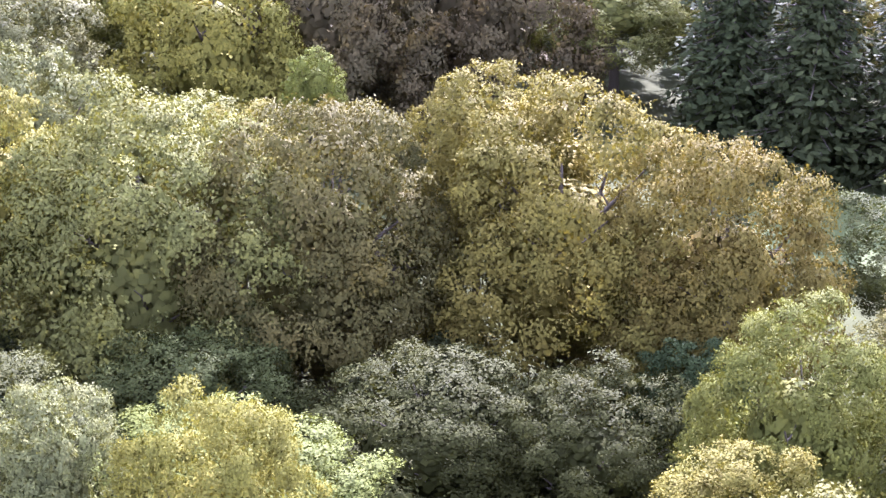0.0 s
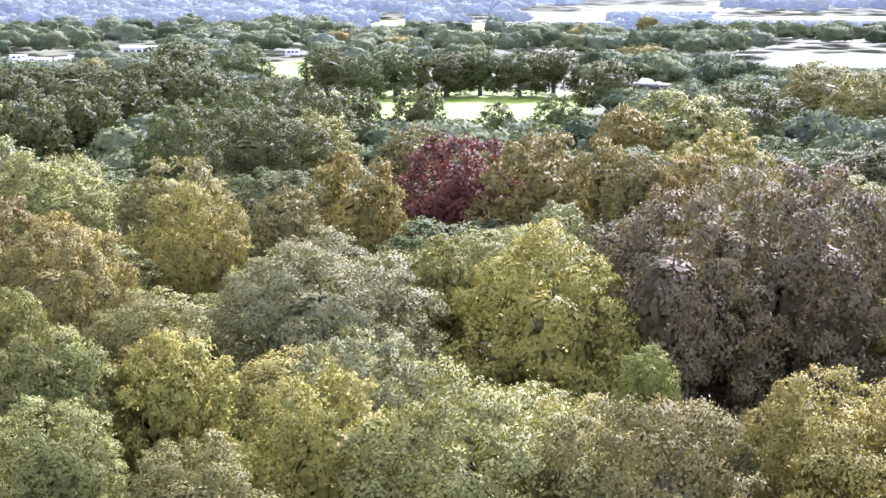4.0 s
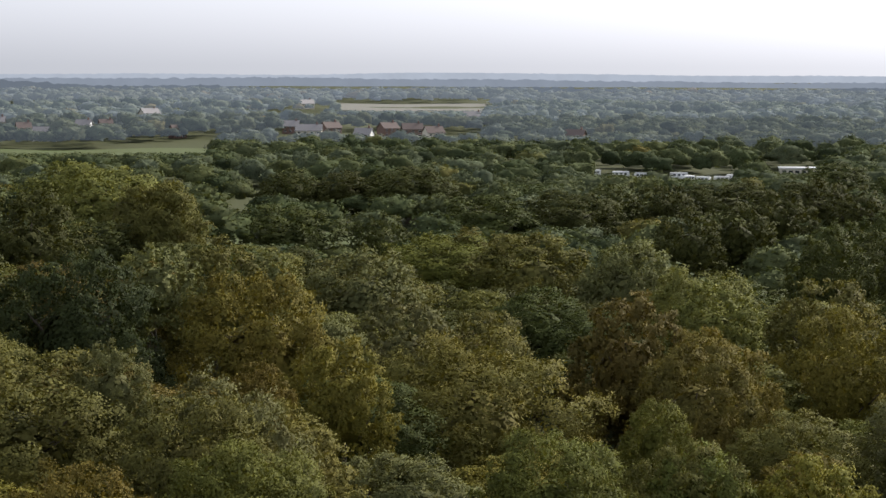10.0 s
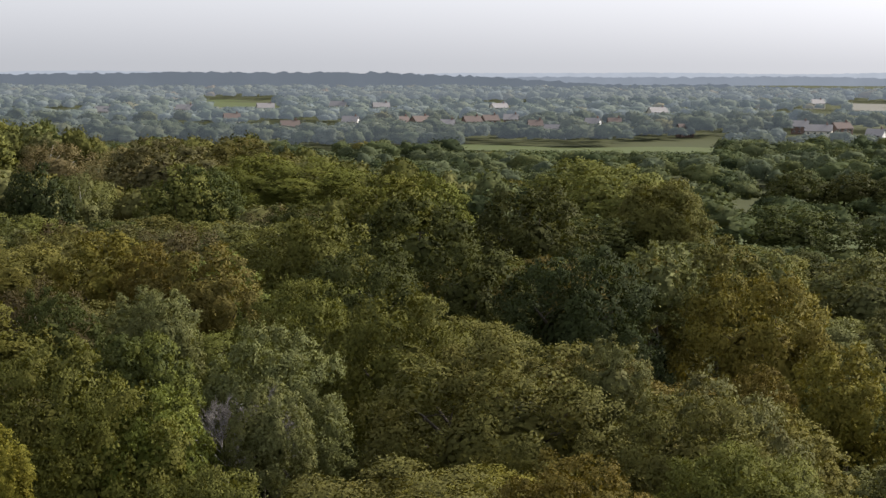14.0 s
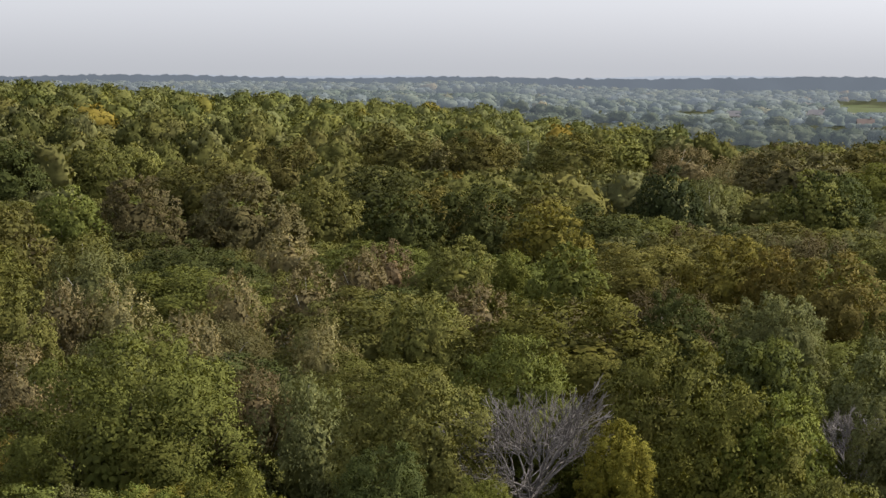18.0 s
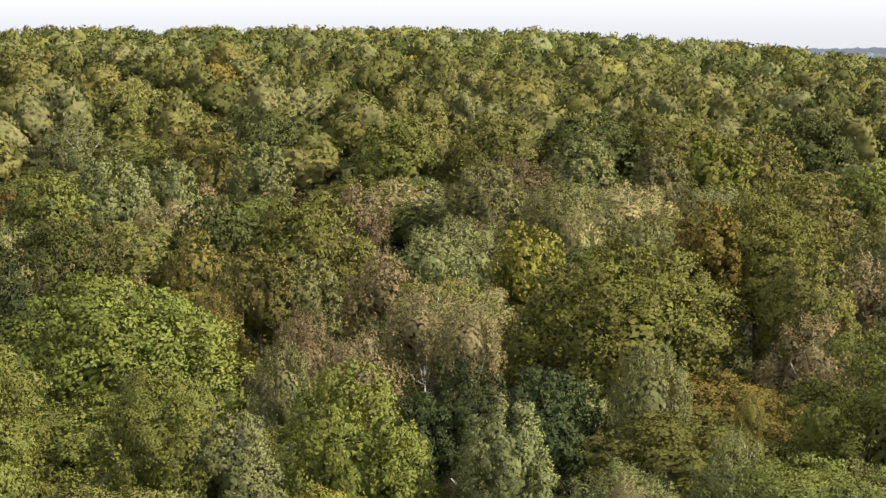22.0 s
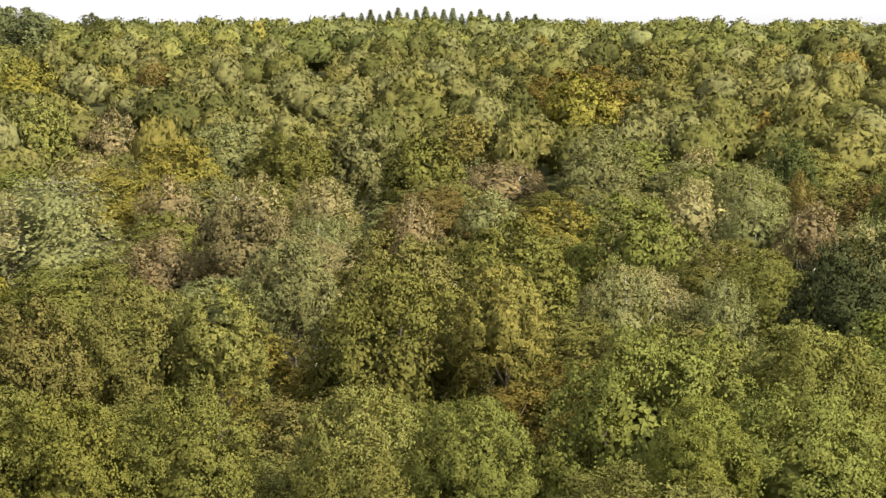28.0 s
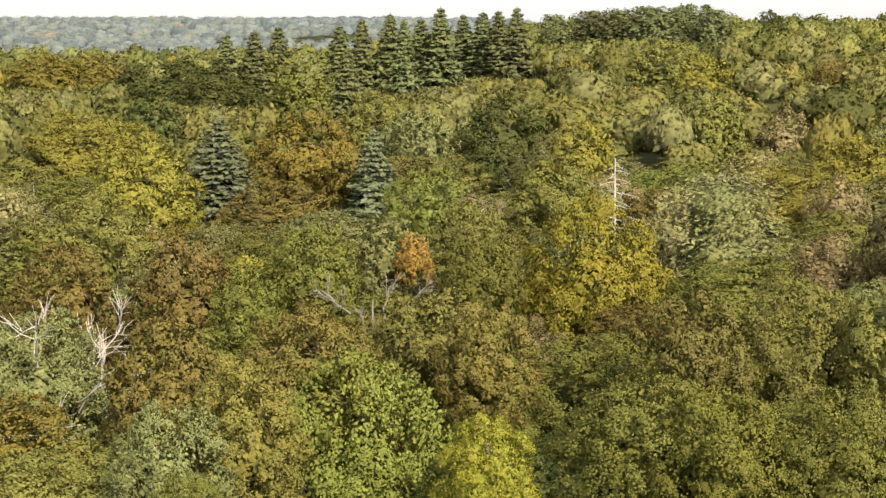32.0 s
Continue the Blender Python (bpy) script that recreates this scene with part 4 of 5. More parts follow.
plant("oak_tree", -344.7, 114.2, 21.2, 17.2, "olive")
plant("birch_tree", -340.5, 121.0, 11.2, 15.2, "straw")
plant("oak_tree", -336.1, 127.9, 18.5, 17.2, "olive")
plant("oak_tree", -333.2, 149.1, 18.8, 17.2, "olive")
plant("birch_tree", -361.4, 150.8, 17.5, 15.2, "pale")
plant("oak_tree", -341.5, 162.2, 16.9, 17.2, "olive")
plant("oak_tree", -279.3, 72.7, 14.8, 17.2, "olive")
plant("oak_tree", -262.3, 41.5, 15.4, 17.2, "olive")
plant("oak_tree", -254.4, 24.5, 14.8, 17.2, "dark")
plant("oak_tree", -239.2, -30.5, 14.8, 17.2, "olive")
plant("oak_tree", -235.7, -53.1, 14.0, 17.2, "dark")
plant("birch_tree", -241.6, -80.3, 13.0, 15.2, "pale")
plant("oak_tree", -275.7, -83.7, 14.8, 17.2, "olive")
plant("oak_tree", -323.3, -169.7, 13.8, 17.2, "olive")
plant("oak_tree", -253.1, -147.8, 14.0, 17.2, "gold")
plant("oak_tree", -233.1, -226.7, 7.3, 17.2, "rust")
plant("oak_tree", -220.5, -246.0, 11.3, 17.2, "gold")
plant("oak_tree", -320.8, -361.9, 20.0, 19.8, "dark")
plant("oak_tree", -334.3, -347.9, 8.3, 18.6, "dark")
plant("birch_tree", -181.3, -184.5, 10.6, 15.2, "straw")
plant("oak_tree", -170.3, -189.0, 11.3, 17.2, "olive")
plant("spruce_tree", -94.0, -194.0, 13.3, 19.0, "bluish")
plant("spruce_tree", -112.3, -187.2, 9.2, 17.2, "bluish")
plant("spruce_tree", -143.5, -205.9, 8.1, 13.0, "bluish")
dead_spruce(-109.8, -135.6, 4.8, 17.2)
stag_oak(-32.3, -89.9, 8.4, 16.2)
dead_top(-55.2, -92.2, 3.3, 16.2)
plant("oak_tree", -147.0, -206.6, 14.7, 17.2, "dark")
plant("oak_tree", -146.2, -241.9, 16.4, 17.2, "olive")
plant("willow_tree", -134.0, -209.3, 10.2, 16.2, "pale")
plant("oak_tree", -166.7, -368.7, 27.8, 17.2, "dark")
plant("oak_tree", -170.6, -458.4, 18.3, 16.5, "olive")
plant("oak_tree", -184.8, -454.1, 18.3, 16.1, "olive")
plant("oak_tree", -196.2, -377.7, 19.0, 17.2, "olive")
plant("oak_tree", -230.6, -267.4, 21.8, 17.2, "olive")
plant("spruce_tree", -198.4, -345.6, 11.8, 25.5, "needle")
plant("spruce_tree", -218.1, -368.8, 11.5, 25.6, "needle")
plant("spruce_tree", -224.1, -365.3, 12.7, 26.2, "needle")
plant("spruce_tree", -213.5, -341.8, 9.9, 25.0, "needle")
plant("spruce_tree", -222.5, -348.6, 12.3, 24.5, "needle")
plant("spruce_tree", -223.7, -341.9, 13.1, 26.7, "needle")
plant("spruce_tree", -244.8, -363.8, 11.8, 23.6, "needle")
plant("spruce_tree", -246.1, -357.0, 12.9, 23.6, "needle")
plant("spruce_tree", -242.8, -345.6, 11.4, 23.8, "needle")
plant("spruce_tree", -235.5, -327.8, 12.0, 24.6, "needle")
plant("spruce_tree", -175.8, -357.7, 11.8, 23.9, "needle")
plant("spruce_tree", -181.5, -354.9, 12.7, 24.6, "needle")
plant("spruce_tree", -206.9, -391.3, 13.1, 24.4, "needle")
plant("spruce_tree", -167.1, -288.0, 9.9, 23.5, "needle")
plant("pine_tree", -278.2, -370.5, 11.2, 19.7, "needle")
plant("pine_tree", -292.8, -372.2, 16.3, 19.6, "needle")
plant("pine_tree", -292.5, -359.7, 14.3, 19.7, "needle")
plant("pine_tree", -291.7, -347.3, 15.6, 20.3, "needle")
plant("pine_tree", -314.2, -361.0, 14.8, 19.6, "needle")
plant("pine_tree", -310.4, -344.3, 13.5, 19.3, "needle")
plant("spruce_tree", 27.5, 124.0, 11.0, 24.0, "deep")
plant("spruce_tree", 34.5, 122.0, 11.0, 23.0, "deep")
plant("spruce_tree", 22.5, 131.0, 11.0, 24.0, "deep")
# unseen spruce, added right of the view to help shade the lawn
plant("spruce_tree", 41.0, 120.0, 12.0, 24.0, "deep")


# ---- houses across the vale ----
BRICK = plain("brick_red", (0.15, 0.1, 0.082), (0.23, 0.16, 0.135), 0.8, 0.9)
RENDER = plain("white_render", (0.7, 0.69, 0.66), (0.82, 0.81, 0.78), 0.3, 0.8)
CREAM = plain("cream_render", (0.5, 0.46, 0.38), (0.62, 0.58, 0.5), 0.3, 0.8)
TILE_RED = plain("roof_tiles_red", (0.11, 0.088, 0.08), (0.17, 0.138, 0.125), 1.0, 0.85)
TILE_GREY = plain("roof_tiles_grey", (0.14, 0.13, 0.13), (0.26, 0.25, 0.25), 1.0, 0.7)
PANE = plain("window_glass_dark", (0.02, 0.025, 0.03), (0.05, 0.055, 0.06), 1.0, 0.15)
FRAME = plain("white_frames", (0.7, 0.7, 0.7), (0.8, 0.8, 0.8), 1.0, 0.5)
METAL = plain("white_metal", (0.68, 0.69, 0.7), (0.8, 0.8, 0.8), 0.5, 0.35)
RUBBER = plain("tyre_rubber", (0.01, 0.01, 0.01), (0.03, 0.03, 0.03), 1.0, 0.8)


def at(turn, r):
    return r * math.sin(radians(turn)), r * math.cos(radians(turn))


def boxed(*blocks):
    """Blocks (x0, x1, y0, y1, z0, z1) with softened edges in one mesh."""
    bm = bmesh.new()
    for x0, x1, y0, y1, z0, z1 in blocks:
        m = Matrix.LocRotScale(((x0 + x1) / 2, (y0 + y1) / 2, (z0 + z1) / 2), None, (x1 - x0, y1 - y0, z1 - z0))
        bmesh.ops.create_cube(bm, size=1, matrix=m)
    bmesh.ops.bevel(bm, geom=bm.edges[:], offset=0.03, segments=1, affect="EDGES")
    return bm


def bm_part(name, bm, mat, parent, label=""):
    me = bpy.data.meshes.new(name)
    bm.to_mesh(me)
    bm.free()
    me.materials.append(mat)
    return part(name, me, parent, None, label)


def gable(w, d, h, peak, wall):
    bm = bmesh.new()
    a = [bm.verts.new(p) for p in ((-w / 2, -d / 2, 0), (w / 2, -d / 2, 0), (w / 2, d / 2, 0), (-w / 2, d / 2, 0),
                                   (-w / 2, -d / 2, h), (w / 2, -d / 2, h), (w / 2, d / 2, h), (-w / 2, d / 2, h), (-w / 2, 0, peak), (w / 2, 0, peak))]
    for q in ((0, 1, 5, 4), (2, 3, 7, 6), (1, 2, 6, 9, 5), (3, 0, 4, 8, 7), (4, 5, 9, 8), (6, 7, 8, 9), (3, 2, 1, 0)):
        bm.faces.new([a[i] for i in q])
    return bm


def house(turn, r, w, d, h, spin, wall_mat, roof_mat, look_of):
    x, y = at(turn, r)
    root = new("house")
    root.matrix_world = pose(x, y, ground_z(x, y), 0, 0, spin - turn)
    peak = h + d * 0.42
    bm_part("wall", gable(w, d, h, peak - 0.15, wall_mat), wall_mat, root)
    for side in (-1, 1):
        bm = bmesh.new()
        o = 0.5
        zs = h - 0.42 * 2 * o * 0.5
        v = [bm.verts.new(p) for p in ((-w / 2 - o, side * (d / 2 + o), zs), (w / 2 + o, side * (d / 2 + o), zs), (w / 2 + o, 0, peak), (-w / 2 - o, 0, peak))]
        u = [bm.verts.new(q.co + Vector((0, 0, 0.22))) for q in v]
        bm.faces.new(v), bm.faces.new(u[::-1])
        for i in range(4):
            bm.faces.new((v[i], u[i], u[(i + 1) % 4], v[(i + 1) % 4]))
        bmesh.ops.recalc_face_normals(bm, faces=bm.faces[:])
        roof = bm_part("roof", bm, roof_mat, root)
    bm_part("chimney", boxed((w * 0.28, w * 0.28 + 0.9, -0.45, 0.45, peak - 1.2, peak + 1.3), (w * 0.28 + 0.1, w * 0.28 + 0.4, -0.15, 0.15, peak + 1.3, peak + 1.7)), BRICK, root)
    n = max(2, int(w / 3.2))
    for floor_z in (1.0, 3.6) if h > 4 else (1.0,):
        for k in range(n):
            cx = -w / 2 + w * (k + 0.5) / n
            win = bm_part("window", boxed((cx - 0.7, cx + 0.7, -d / 2 - 0.06, -d / 2 + 0.02, floor_z, floor_z + 1.3)), FRAME, root)
            bm_part("pane", boxed((cx - 0.6, cx + 0.6, -d / 2 - 0.09, -d / 2 - 0.05, floor_z + 0.1, floor_z + 1.2)), PANE, win, "dark glass pane")
    tagged(root, look_of, "house", "houses in the vale")
    CLEAR.append((turn - 0.4, turn + 0.4, r - 8, r + 12))
    keep_view(turn - 0.3, turn + 0.3, r, 5.4)


WHITE_H, BRICK_H, CREAM_H = "white rendered house with a grey pitched roof", "red brick house with a tiled roof", "cream house with a red tiled roof"
for k, (turn, r, w) in enumerate(((-45.8, 1040, 15), (-46.5, 1030, 9), (-48.6, 1030, 12), (-49.4, 1050, 9), (-50.3, 1040, 13), (-44.6, 1080, 10), (-43.9, 1060, 9),
                                  (-48.0, 1120, 11), (-47.3, 1090, 10), (-50.9, 1130, 9), (-52.6, 1060, 11), (-54.6, 1050, 12), (-41.6, 990, 9), (-37.3, 1010, 16),
                                  (-36.6, 1000, 12), (-35.5, 960, 10), (-33.9, 985, 13), (-33.2, 975, 11), (-37.9, 1050, 11), (-34.7, 1060, 12), (-28.5, 900, 11), (-56.5, 1240, 12))):
    white = k in (0, 5, 10, 15)
    cream = k % 4 == 1
    house(turn, r + (k * 53) % 110 - 45, w * 0.9, 8.0, 5.4 if k % 3 else 4.6, (-18, 8, 24, -6, 35)[k % 5], RENDER if white else CREAM if cream else BRICK,
          TILE_GREY if white or k % 5 == 3 else TILE_RED, WHITE_H if white else CREAM_H if cream else BRICK_H)
for k, (turn, r) in enumerate(((-51.6, 1500), (-53.0, 1520), (-47.7, 1480), (-55.4, 1460), (-58.0, 1400), (-37.4, 1700), (-31.9, 1300), (-60.6, 1350), (-42.5, 1350), (-14.0, 1300))):
    house(turn, r, 14, 9, 5.4, (10, -20, 30)[k % 3], CREAM, TILE_GREY, "cream house with a grey pitched roof")


def caravan(turn, r, length, spin):
    x, y = at(turn, r)
    root = new("caravan")
    root.matrix_world = pose(x, y, ground_z(x, y) + 0.3, 0, 0, spin - turn)
    l = length / 2
    bm = boxed((-l, l, -1.15, 1.15, 0.45, 2.6))
    for v in bm.verts:
        if v.co.z > 1.6:
            v.co.x *= 0.92
    bm_part("body", bm, METAL, root)
    for cx in (-l * 0.5, 0.0, l * 0.5):
        bm_part("window", boxed((cx - 0.5, cx + 0.5, -1.19, -1.12, 1.4, 2.1)), PANE, root, "dark window")
    for sy in (-1.0, 1.0):
        bm = bmesh.new()
        bmesh.ops.create_cone(bm, cap_ends=True, segments=14, radius1=0.34, radius2=0.34, depth=0.2, matrix=pose(-0.2, sy, 0.34, 90))
        bm_part("wheel", bm, RUBBER, root)
    bm_part("drawbar", boxed((l, l + 1.2, -0.06, 0.06, 0.5, 0.6), (l + 1.0, l + 1.1, -0.05, 0.05, 0.0, 0.5)), TILE_GREY, root)
    tagged(root, "white touring caravan parked among trees", "caravan", "parked caravans")
    CLEAR.append((turn - 0.3, turn + 0.3, r - 5, r + 3))
    keep_view(turn - 0.25, turn + 0.25, r, 1.2)


for turn, r, l, s in ((-27.0, 655, 6.5, 8), (-26.3, 650, 6.0, -10), (-25.1, 655, 7.0, 5), (-24.8, 640, 5.0, 40), (-24.3, 636, 5.5, -15), (-23.7, 640, 6.0, 12), (-23.3, 650, 6.0, -5), (-27.9, 660, 5.5, 20), (-16.3, 668, 6.0, 0)):
    caravan(turn, r, l, s)
x, y = at(-21.2, 690)
shed = new("long_shed")
shed.matrix_world = pose(x, y, ground_z(x, y), 0, 0, 21.2 + 4)
bm_part("wall", boxed((-8, 8, -3, 3, 0, 2.8)), CREAM, shed)
bm_part("roof", boxed((-8.4, 8.4, -3.4, 3.4, 2.8, 3.3)), METAL, shed, "white metal roof")
for k in range(6):
    bm_part("window", boxed((-7 + k * 2.5, -5.4 + k * 2.5, -3.08, -2.98, 1.0, 2.1)), PANE, shed, "dark window")
tagged(shed, "long low white-roofed shed at a yard", "shed")
CLEAR.append((-22.0, -20.4, 680, 700))
keep_view(-22.0, -20.4, 690, 1.0)

for k, a in enumerate(np.arange(-128.6, -121.6, 0.3)):
    d = 610 + (k * 37) % 40
    plant("spruce_tree", d * math.sin(radians(a)), d * math.cos(radians(a)), 7.0 + (k * 13) % 3, 17.0 + (k * 7) % 3 + 2.5 * math.sin((a + 128.6) * 0.45), "needle", landmark=False)

# ---- the wood between: trees fill the ground that the landmarks leave ----
def mix_at(a, r, rng):
    """Which tree grows where."""
    if a > -32:
        pool = [("oak_tree", "olive"), ("oak_tree", "green"), ("beech_tree", "gold"), ("maple_tree", "olive"), ("oak_tree", "dark"), ("beech_tree", "olive"), ("maple_tree", "gold"), ("oak_tree", "dark")]
        if r > 150:
            pool = [("oak_tree", "dark"), ("oak_tree", "dark"), ("maple_tree", "dark"), ("beech_tree", "olive"), ("oak_tree", "olive"), ("willow_tree", "dark")]
    elif a > -52:
        pool = [("oak_tree", "olive"), ("willow_tree", "pale"), ("oak_tree", "gold"), ("beech_tree", "rust"), ("oak_tree", "green"), ("maple_tree", "olive"), ("oak_tree", "dark")]
        if r > 170:
            pool = [("oak_tree", "dark"), ("oak_tree", "dark"), ("maple_tree", "dark"), ("oak_tree", "olive")] if a > -42 else [("oak_tree", "dark"), ("oak_tree", "green"), ("oak_tree", "olive"), ("maple_tree", "lime"), ("maple_tree", "dark")]
    elif a > -74:
        pool = [("oak_tree", "green"), ("oak_tree", "dark"), ("oak_tree", "olive"), ("willow_tree", "pale"), ("maple_tree", "olive"), ("birch_tree", "brown"), ("oak_tree", "rust"), ("maple_tree", "dark")]
    elif a > -100:
        pool = [("birch_tree", "brown"), ("birch_tree", "straw"), ("birch_tree", "pale"), ("oak_tree", "olive"), ("birch_tree", "olive"), ("oak_tree", "green"), ("maple_tree", "dark")]
        if r < 112:
            pool = [("oak_tree", "green"), ("oak_tree", "dark"), ("oak_tree", "gold"), ("birch_tree", "pale")]
        if r > 210:
            pool = [("oak_tree", "olive"), ("oak_tree", "green"), ("maple_tree", "olive"), ("birch_tree", "pale"), ("oak_tree", "dark"), ("beech_tree", "green")]
    else:
        pool = [("oak_tree", "green"), ("oak_tree", "olive"), ("birch_tree", "straw"), ("willow_tree", "pale"), ("oak_tree", "gold"), ("birch_tree", "pale"), ("maple_tree", "green"), ("maple_tree", "olive"), ("beech_tree", "rust")]
        if r < 120:
            pool = [("oak_tree", "green"), ("oak_tree", "green"), ("oak_tree", "olive"), ("maple_tree", "gold")]
    return pool[int(rng.integers(len(pool)))]


rng = np.random.default_rng(11)
LIMIT = 235.0
r = 27.0
while r < LIMIT:
    step = 4.3 + r * 0.012
    w0 = 10.5 + r * 0.016
    for a in np.arange(-168, 26, math.degrees(step / r)):
        aa, rr = a + rng.normal(0, 0.25) * math.degrees(step / r), r + rng.normal(0, 0.3) * step
        if rr < 44 and aa < -34 or rr < 27:
            continue
        x, y = rr * math.sin(radians(aa)), rr * math.cos(radians(aa))
        w = w0 * rng.uniform(0.8, 1.35)
        kind, tone = mix_at(aa, rr, rng)
        if kind == "birch_tree":
            w *= 0.75
        if open_land(x, y) or not room(x, y, w, 0.36):
            continue
        low = rr < 150 or aa > -45
        h = min(tall_at(x, y), float(np.clip(rng.normal(12.6 if aa < -118 else 13.8 if low or aa < -95 else 15.4, 1.5), 9.5, 18)))
        if h > 5:
            plant(kind, x, y, min(w, h * 1.1), h, tone, landmark=False, deep=0.55 * h)
    r += step


# undergrowth: low young trees in the gaps near by, leaves darkened to paint the shade there
for r in np.arange(30, 118, 5.2):
    for a in np.arange(-166, 24, math.degrees(5.2 / r)):
        aa, rr = a + rng.normal(0, 0.3) * math.degrees(5.2 / r), r + rng.normal(0, 1.0)
        if rr < 44 and aa < -34:
            continue
        x, y = rr * math.sin(radians(aa)), rr * math.cos(radians(aa))
        w = rng.uniform(4.0, 6.5)
        if open_land(x, y) or not room(x, y, w, 0.3):
            continue
        h = min(tall_at(x, y), float(rng.uniform(5.5, 9.0)))
        if h > 4:
            # dark tones here paint the shade between the taller trees
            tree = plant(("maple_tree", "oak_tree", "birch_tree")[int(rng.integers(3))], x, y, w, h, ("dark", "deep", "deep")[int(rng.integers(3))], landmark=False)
            tree.name = "young_tree"
            tagged(tree, "low young broadleaf tree, leaves darkened for the shade of a woodland gap", "tree", "undergrowth")


# ---- far woods: nobody could count them ----
def ball(level):
    bm = bmesh.new()
    bmesh.ops.create_icosphere(bm, subdivisions=level, radius=1)
    bmesh.ops.delete(bm, geom=[q for q in bm.verts if q.co.z < -0.55], context="VERTS")
    bm.verts.index_update()
    v, f = np.array([q.co[:] for q in bm.verts]), np.array([[q.index for q in p.verts] for p in bm.faces])
    bm.free()
    return v, f


def far_tree(seed, level, bumps, leaves, size, wide=9.0, squat=0.27):
    """A leafy dome swelling into many boughs, with sprays of leaves standing off it; built 14 m tall."""
    tall = 14.0
    rng = np.random.default_rng(seed)
    v, f = ball(level)
    way = unit(rng.normal(size=(bumps, 3)) + np.array([0, 0, 0.35]))
    spread = rng.uniform(0.2, 0.4, bumps)
    lift = rng.uniform(0.2, 0.42, bumps)
    turn = rng.uniform(0, 6.28, 2)

    def swell(d):
        near = np.arccos(np.clip(d @ way.T, -1, 1)) / spread
        w = np.arctan2(d[:, 1], d[:, 0])
        shape = 0.72 + 0.1 * np.sin(w + turn[0]) + 0.07 * np.sin(2 * w + turn[1])
        return shape + (lift * np.sqrt(np.clip(1 - near ** 2, 0, 1))).max(1)
    scale = np.array([wide * 0.5, wide * 0.5, tall * squat])
    base = np.array([0, 0, tall * (0.95 - squat)])
    at_ = v * swell(v)[:, None] * (0.91 + rng.normal(0, 0.03, (len(v), 1)))
    nrm = np.zeros_like(v)
    fn = np.cross(at_[f[:, 1]] - at_[f[:, 0]], at_[f[:, 2]] - at_[f[:, 0]])
    for k in range(3):
        np.add.at(nrm, f[:, k], fn)
    d = unit(rng.normal(size=(leaves, 3)) + np.array([0, 0, 0.4]))
    d = d[d[:, 2] > -0.5]
    e = 0.06
    t1 = unit(np.cross(d, np.array([0.3, 0.5, 0.81])))
    t2 = np.cross(d, t1)
    s0, s1, s2 = swell(d), swell(unit(d + e * t1)), swell(unit(d + e * t2))
    lean = unit(d - t1 * ((s1 - s0) / e / s0)[:, None] - t2 * ((s2 - s0) / e / s0)[:, None])
    pos = base + d * (s0 * rng.uniform(0.94, 1.07, len(d)))[:, None] * scale
    leaf = cards(rng, pos, unit(lean + rng.normal(0, 0.5, d.shape)), size, 0.6)
    soft = np.concatenate([unit(unit(nrm) / scale), np.repeat(unit(unit(lean / scale) + 0.4 * rng.normal(size=d.shape)), 4, 0)])
    return (*glue((base + at_ * scale, f), leaf), soft)


def far_wood(name, mat, label, spots, models, rng):
    """Joins trees at the spots (x, y, width, height) into one mesh."""
    vs, fs, own, ns, o = [], [], [], [], 0
    for x, y, w, h in spots:
        v, f, soft = models[int(rng.integers(len(models)))]
        t = rng.uniform(0, 6.28)
        c, s = math.cos(t) * w / 9, math.sin(t) * w / 9
        q = np.column_stack([v[:, 0] * c - v[:, 1] * s + x, v[:, 0] * s + v[:, 1] * c + y, v[:, 2] * h / 14 + ground_z(x, y)])
        vs.append(q)
        fs.append(f + o)
        c, s = math.cos(t), math.sin(t)
        ns.append(np.column_stack([soft[:, 0] * c - soft[:, 1] * s, soft[:, 0] * s + soft[:, 1] * c, soft[:, 2]]))
        own.append(np.full(len(v), rng.uniform(), np.float32))
        o += len(v)
    me = mesh_from(name, np.concatenate(vs), np.concatenate(fs), [mat], None, np.concatenate(ns))
    me.attributes.new("tree", "FLOAT", "POINT").data.foreach_set("value", np.concatenate(own))
    ob = new(name, me)
    tagged(ob, label, "woodland", kind="stuff")
    return ob


def spots_in(a0, a1, r0, r1, step, clump, rng, wide=(0.8, 1.35), tall=(11, 17)):
    out = []
    r = r0
    while r < r1:
        st = step * (r / r0) ** 0.6
        for a in np.arange(a0, a1, math.degrees(st / r)):
            aa, rr = a + rng.normal(0, 0.3) * math.degrees(st / r), r + rng.normal(0, 0.35) * st
            x, y = rr * math.sin(radians(aa)), rr * math.cos(radians(aa))
            if noise.noise(Vector((x * 0.006, y * 0.006, 3))) < clump or open_land(x, y) or not room(x, y, step, 0.3):
                continue
            w = step * rng.uniform(*wide)
            h = min(rng.uniform(*tall), tall_at(x, y) + 0.5)
            if h > 3.5:
                out.append((x, y, min(w, 1.3 * h), h))
        r += st
    return out


rng = np.random.default_rng(5)
fine = [far_tree(s, 3, 50, 500, 0.36) for s in range(6)]
mid = [far_tree(s + 20, 2, 36, 250, 0.42) for s in range(6)]
thin = [far_tree(s + 30, 3, 30, 200, 0.4, 10.5, 0.4) for s in range(6)]
low = [far_tree(s + 40, 2, 14, 40, 0.7, 10.5, 0.4) for s in range(6)]
far_wood("hill_wood", FAR["hill"], "mixed green and olive woodland covering the rise", spots_in(-166, -50, 235, 400, 8.2, -2, rng, (0.8, 1.45), (12.5, 18.5)), fine, rng)
far_wood("hill_wood", FAR["hill"], "mixed green woodland along the crest of the rise", spots_in(-166, -62, 400, 680, 8.6, -2, rng, (0.8, 1.45), (12, 18.5)), mid, rng)
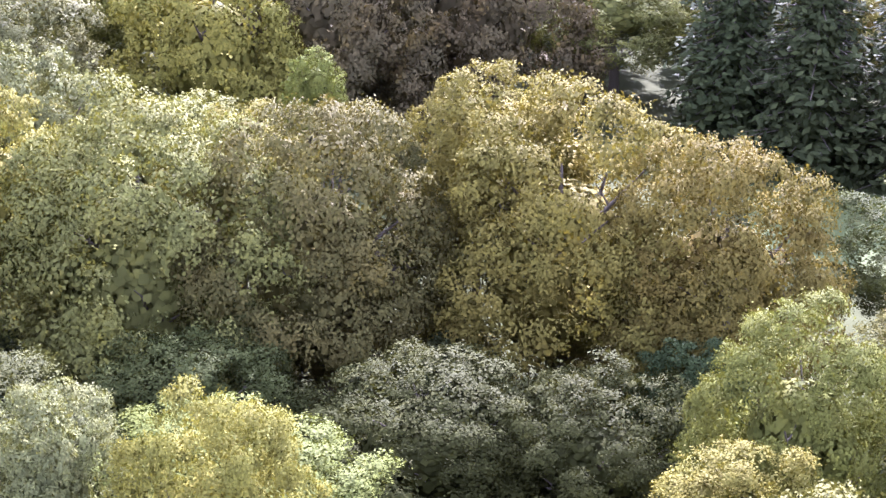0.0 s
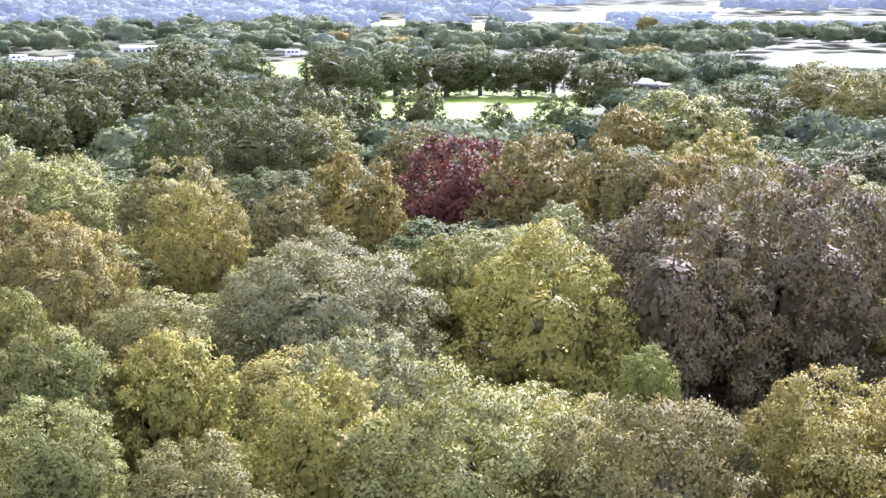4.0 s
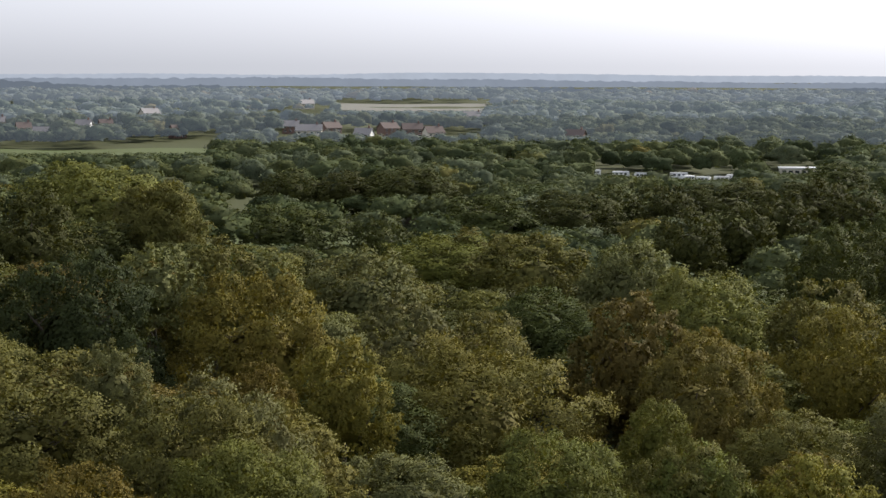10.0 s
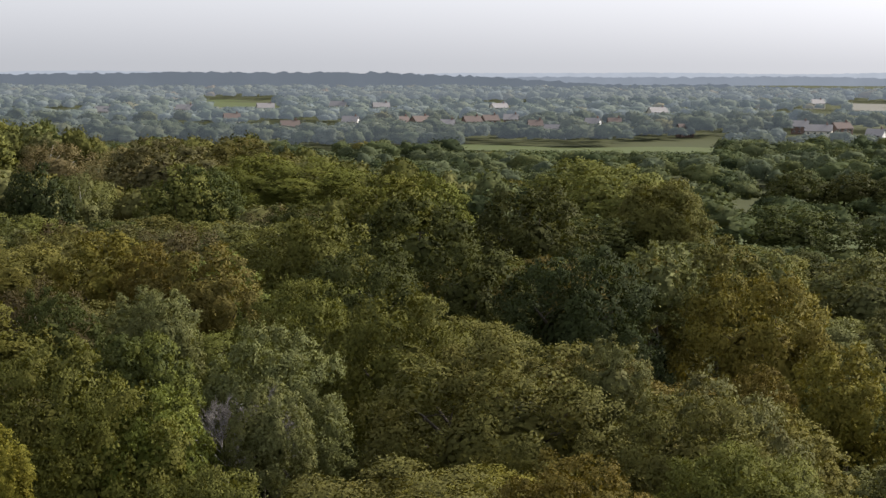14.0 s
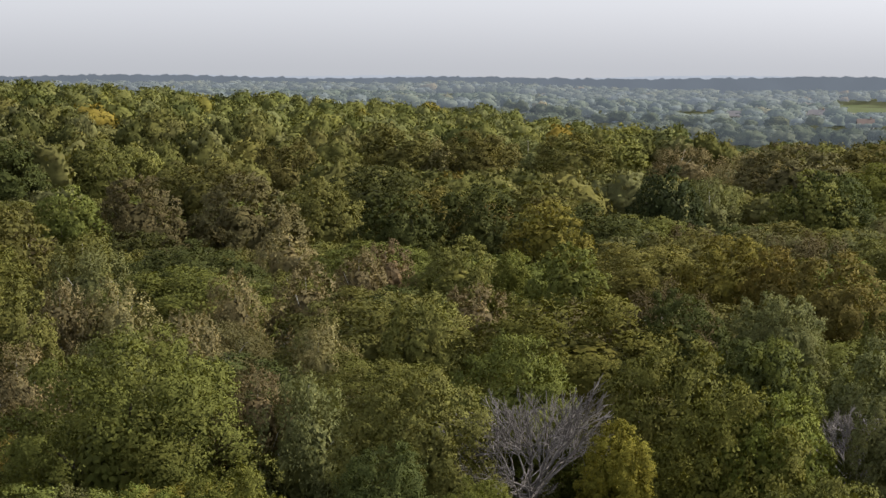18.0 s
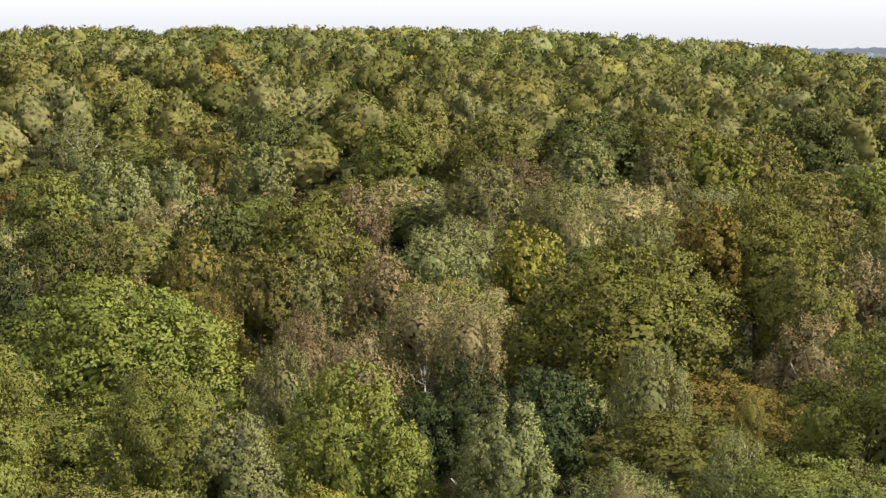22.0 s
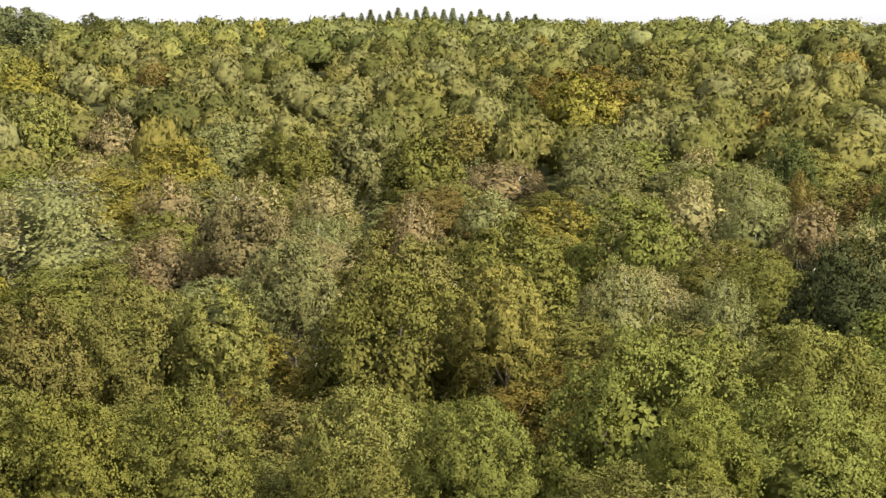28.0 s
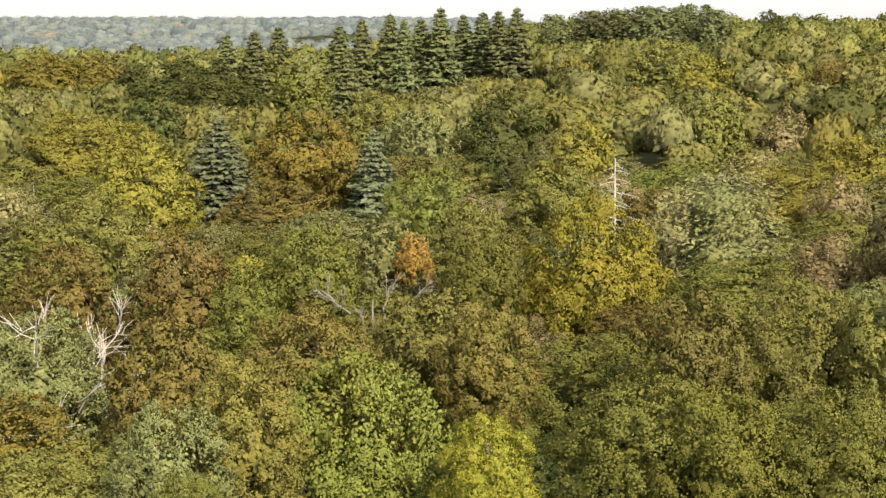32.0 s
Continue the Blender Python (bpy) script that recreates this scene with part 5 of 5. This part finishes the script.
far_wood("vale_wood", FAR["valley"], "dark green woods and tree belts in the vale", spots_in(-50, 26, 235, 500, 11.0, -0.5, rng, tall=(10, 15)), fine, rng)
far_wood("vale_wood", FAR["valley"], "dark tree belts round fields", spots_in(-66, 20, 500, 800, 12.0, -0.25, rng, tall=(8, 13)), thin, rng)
# from 800 m out the leaves carry painted haze glow
far_wood("vale_wood", FAR["middle"], "dark tree belts round fields and houses, faintly hazed by a painted glow", spots_in(-68, 20, 800, 1150, 12.5, -0.14, rng, (0.7, 1.4), (7, 14)), thin, rng)
far_wood("distant_wood", FAR["vale"], "distant woodland backdrop across the vale, hazed by a painted glow", spots_in(-90, 20, 1150, 1650, 15.0, -0.14, rng, (0.7, 1.4), (8, 15)), low, rng)
far_wood("distant_wood", FAR["last"], "pale woodland backdrop at the far side of the vale, hazed by a painted glow", spots_in(-90, 20, 1650, 2400, 19.0, -0.2, rng, tall=(10, 17)), low, rng)
far_wood("distant_wood", FAR["vale"], "woodland backdrop on the far hillside, hazed by a painted glow", spots_in(-168, -136, 1150, 2450, 17.0, -0.3, rng, tall=(11, 17)), low, rng)


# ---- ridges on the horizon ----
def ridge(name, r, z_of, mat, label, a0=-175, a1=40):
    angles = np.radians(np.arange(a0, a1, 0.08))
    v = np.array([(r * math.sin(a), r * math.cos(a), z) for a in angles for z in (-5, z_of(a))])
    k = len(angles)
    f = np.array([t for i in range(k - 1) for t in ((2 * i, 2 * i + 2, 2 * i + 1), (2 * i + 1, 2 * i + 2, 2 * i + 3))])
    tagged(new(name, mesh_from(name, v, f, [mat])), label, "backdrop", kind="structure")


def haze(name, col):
    """A far backdrop that glows in the colour of haze, painted by emission."""
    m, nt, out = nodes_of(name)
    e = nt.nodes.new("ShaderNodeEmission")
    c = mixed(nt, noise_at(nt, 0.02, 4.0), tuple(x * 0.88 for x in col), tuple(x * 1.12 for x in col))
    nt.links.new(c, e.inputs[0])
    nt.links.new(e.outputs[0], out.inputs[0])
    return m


def crest(base, swell, seed, r, lift):
    def z(a):
        p = Vector((math.sin(a) * 9, math.cos(a) * 9, seed))
        d = math.degrees(a)
        return base + lift(d) + swell * noise.noise(p) + 0.0011 * r * (noise.noise(p * 30) + 0.7 * noise.noise(p * 110))
    return z


# haze is painted: each ridge further off glows paler
ridge("far_ridge", 4800, crest(19, 12, 1.3, 1500, lambda d: 0), haze("far_haze", (0.36, 0.385, 0.405)), "pale hills on the horizon, haze painted as glow")
ridge("middle_ridge", 3600, crest(13, 9, 4.3, 2400, lambda d: 0), haze("middle_haze", (0.215, 0.238, 0.258)), "blue-grey wooded hills, haze painted as glow")
ridge("near_ridge", 2500, crest(13, 7, 7.3, 2600, lambda d: 17 * ease((-43 - d) / 9) + 24 * ease((-142 - d) / 8)), haze("near_haze", (0.125, 0.142, 0.155)), "grey-green wooded ridge, haze painted as glow")
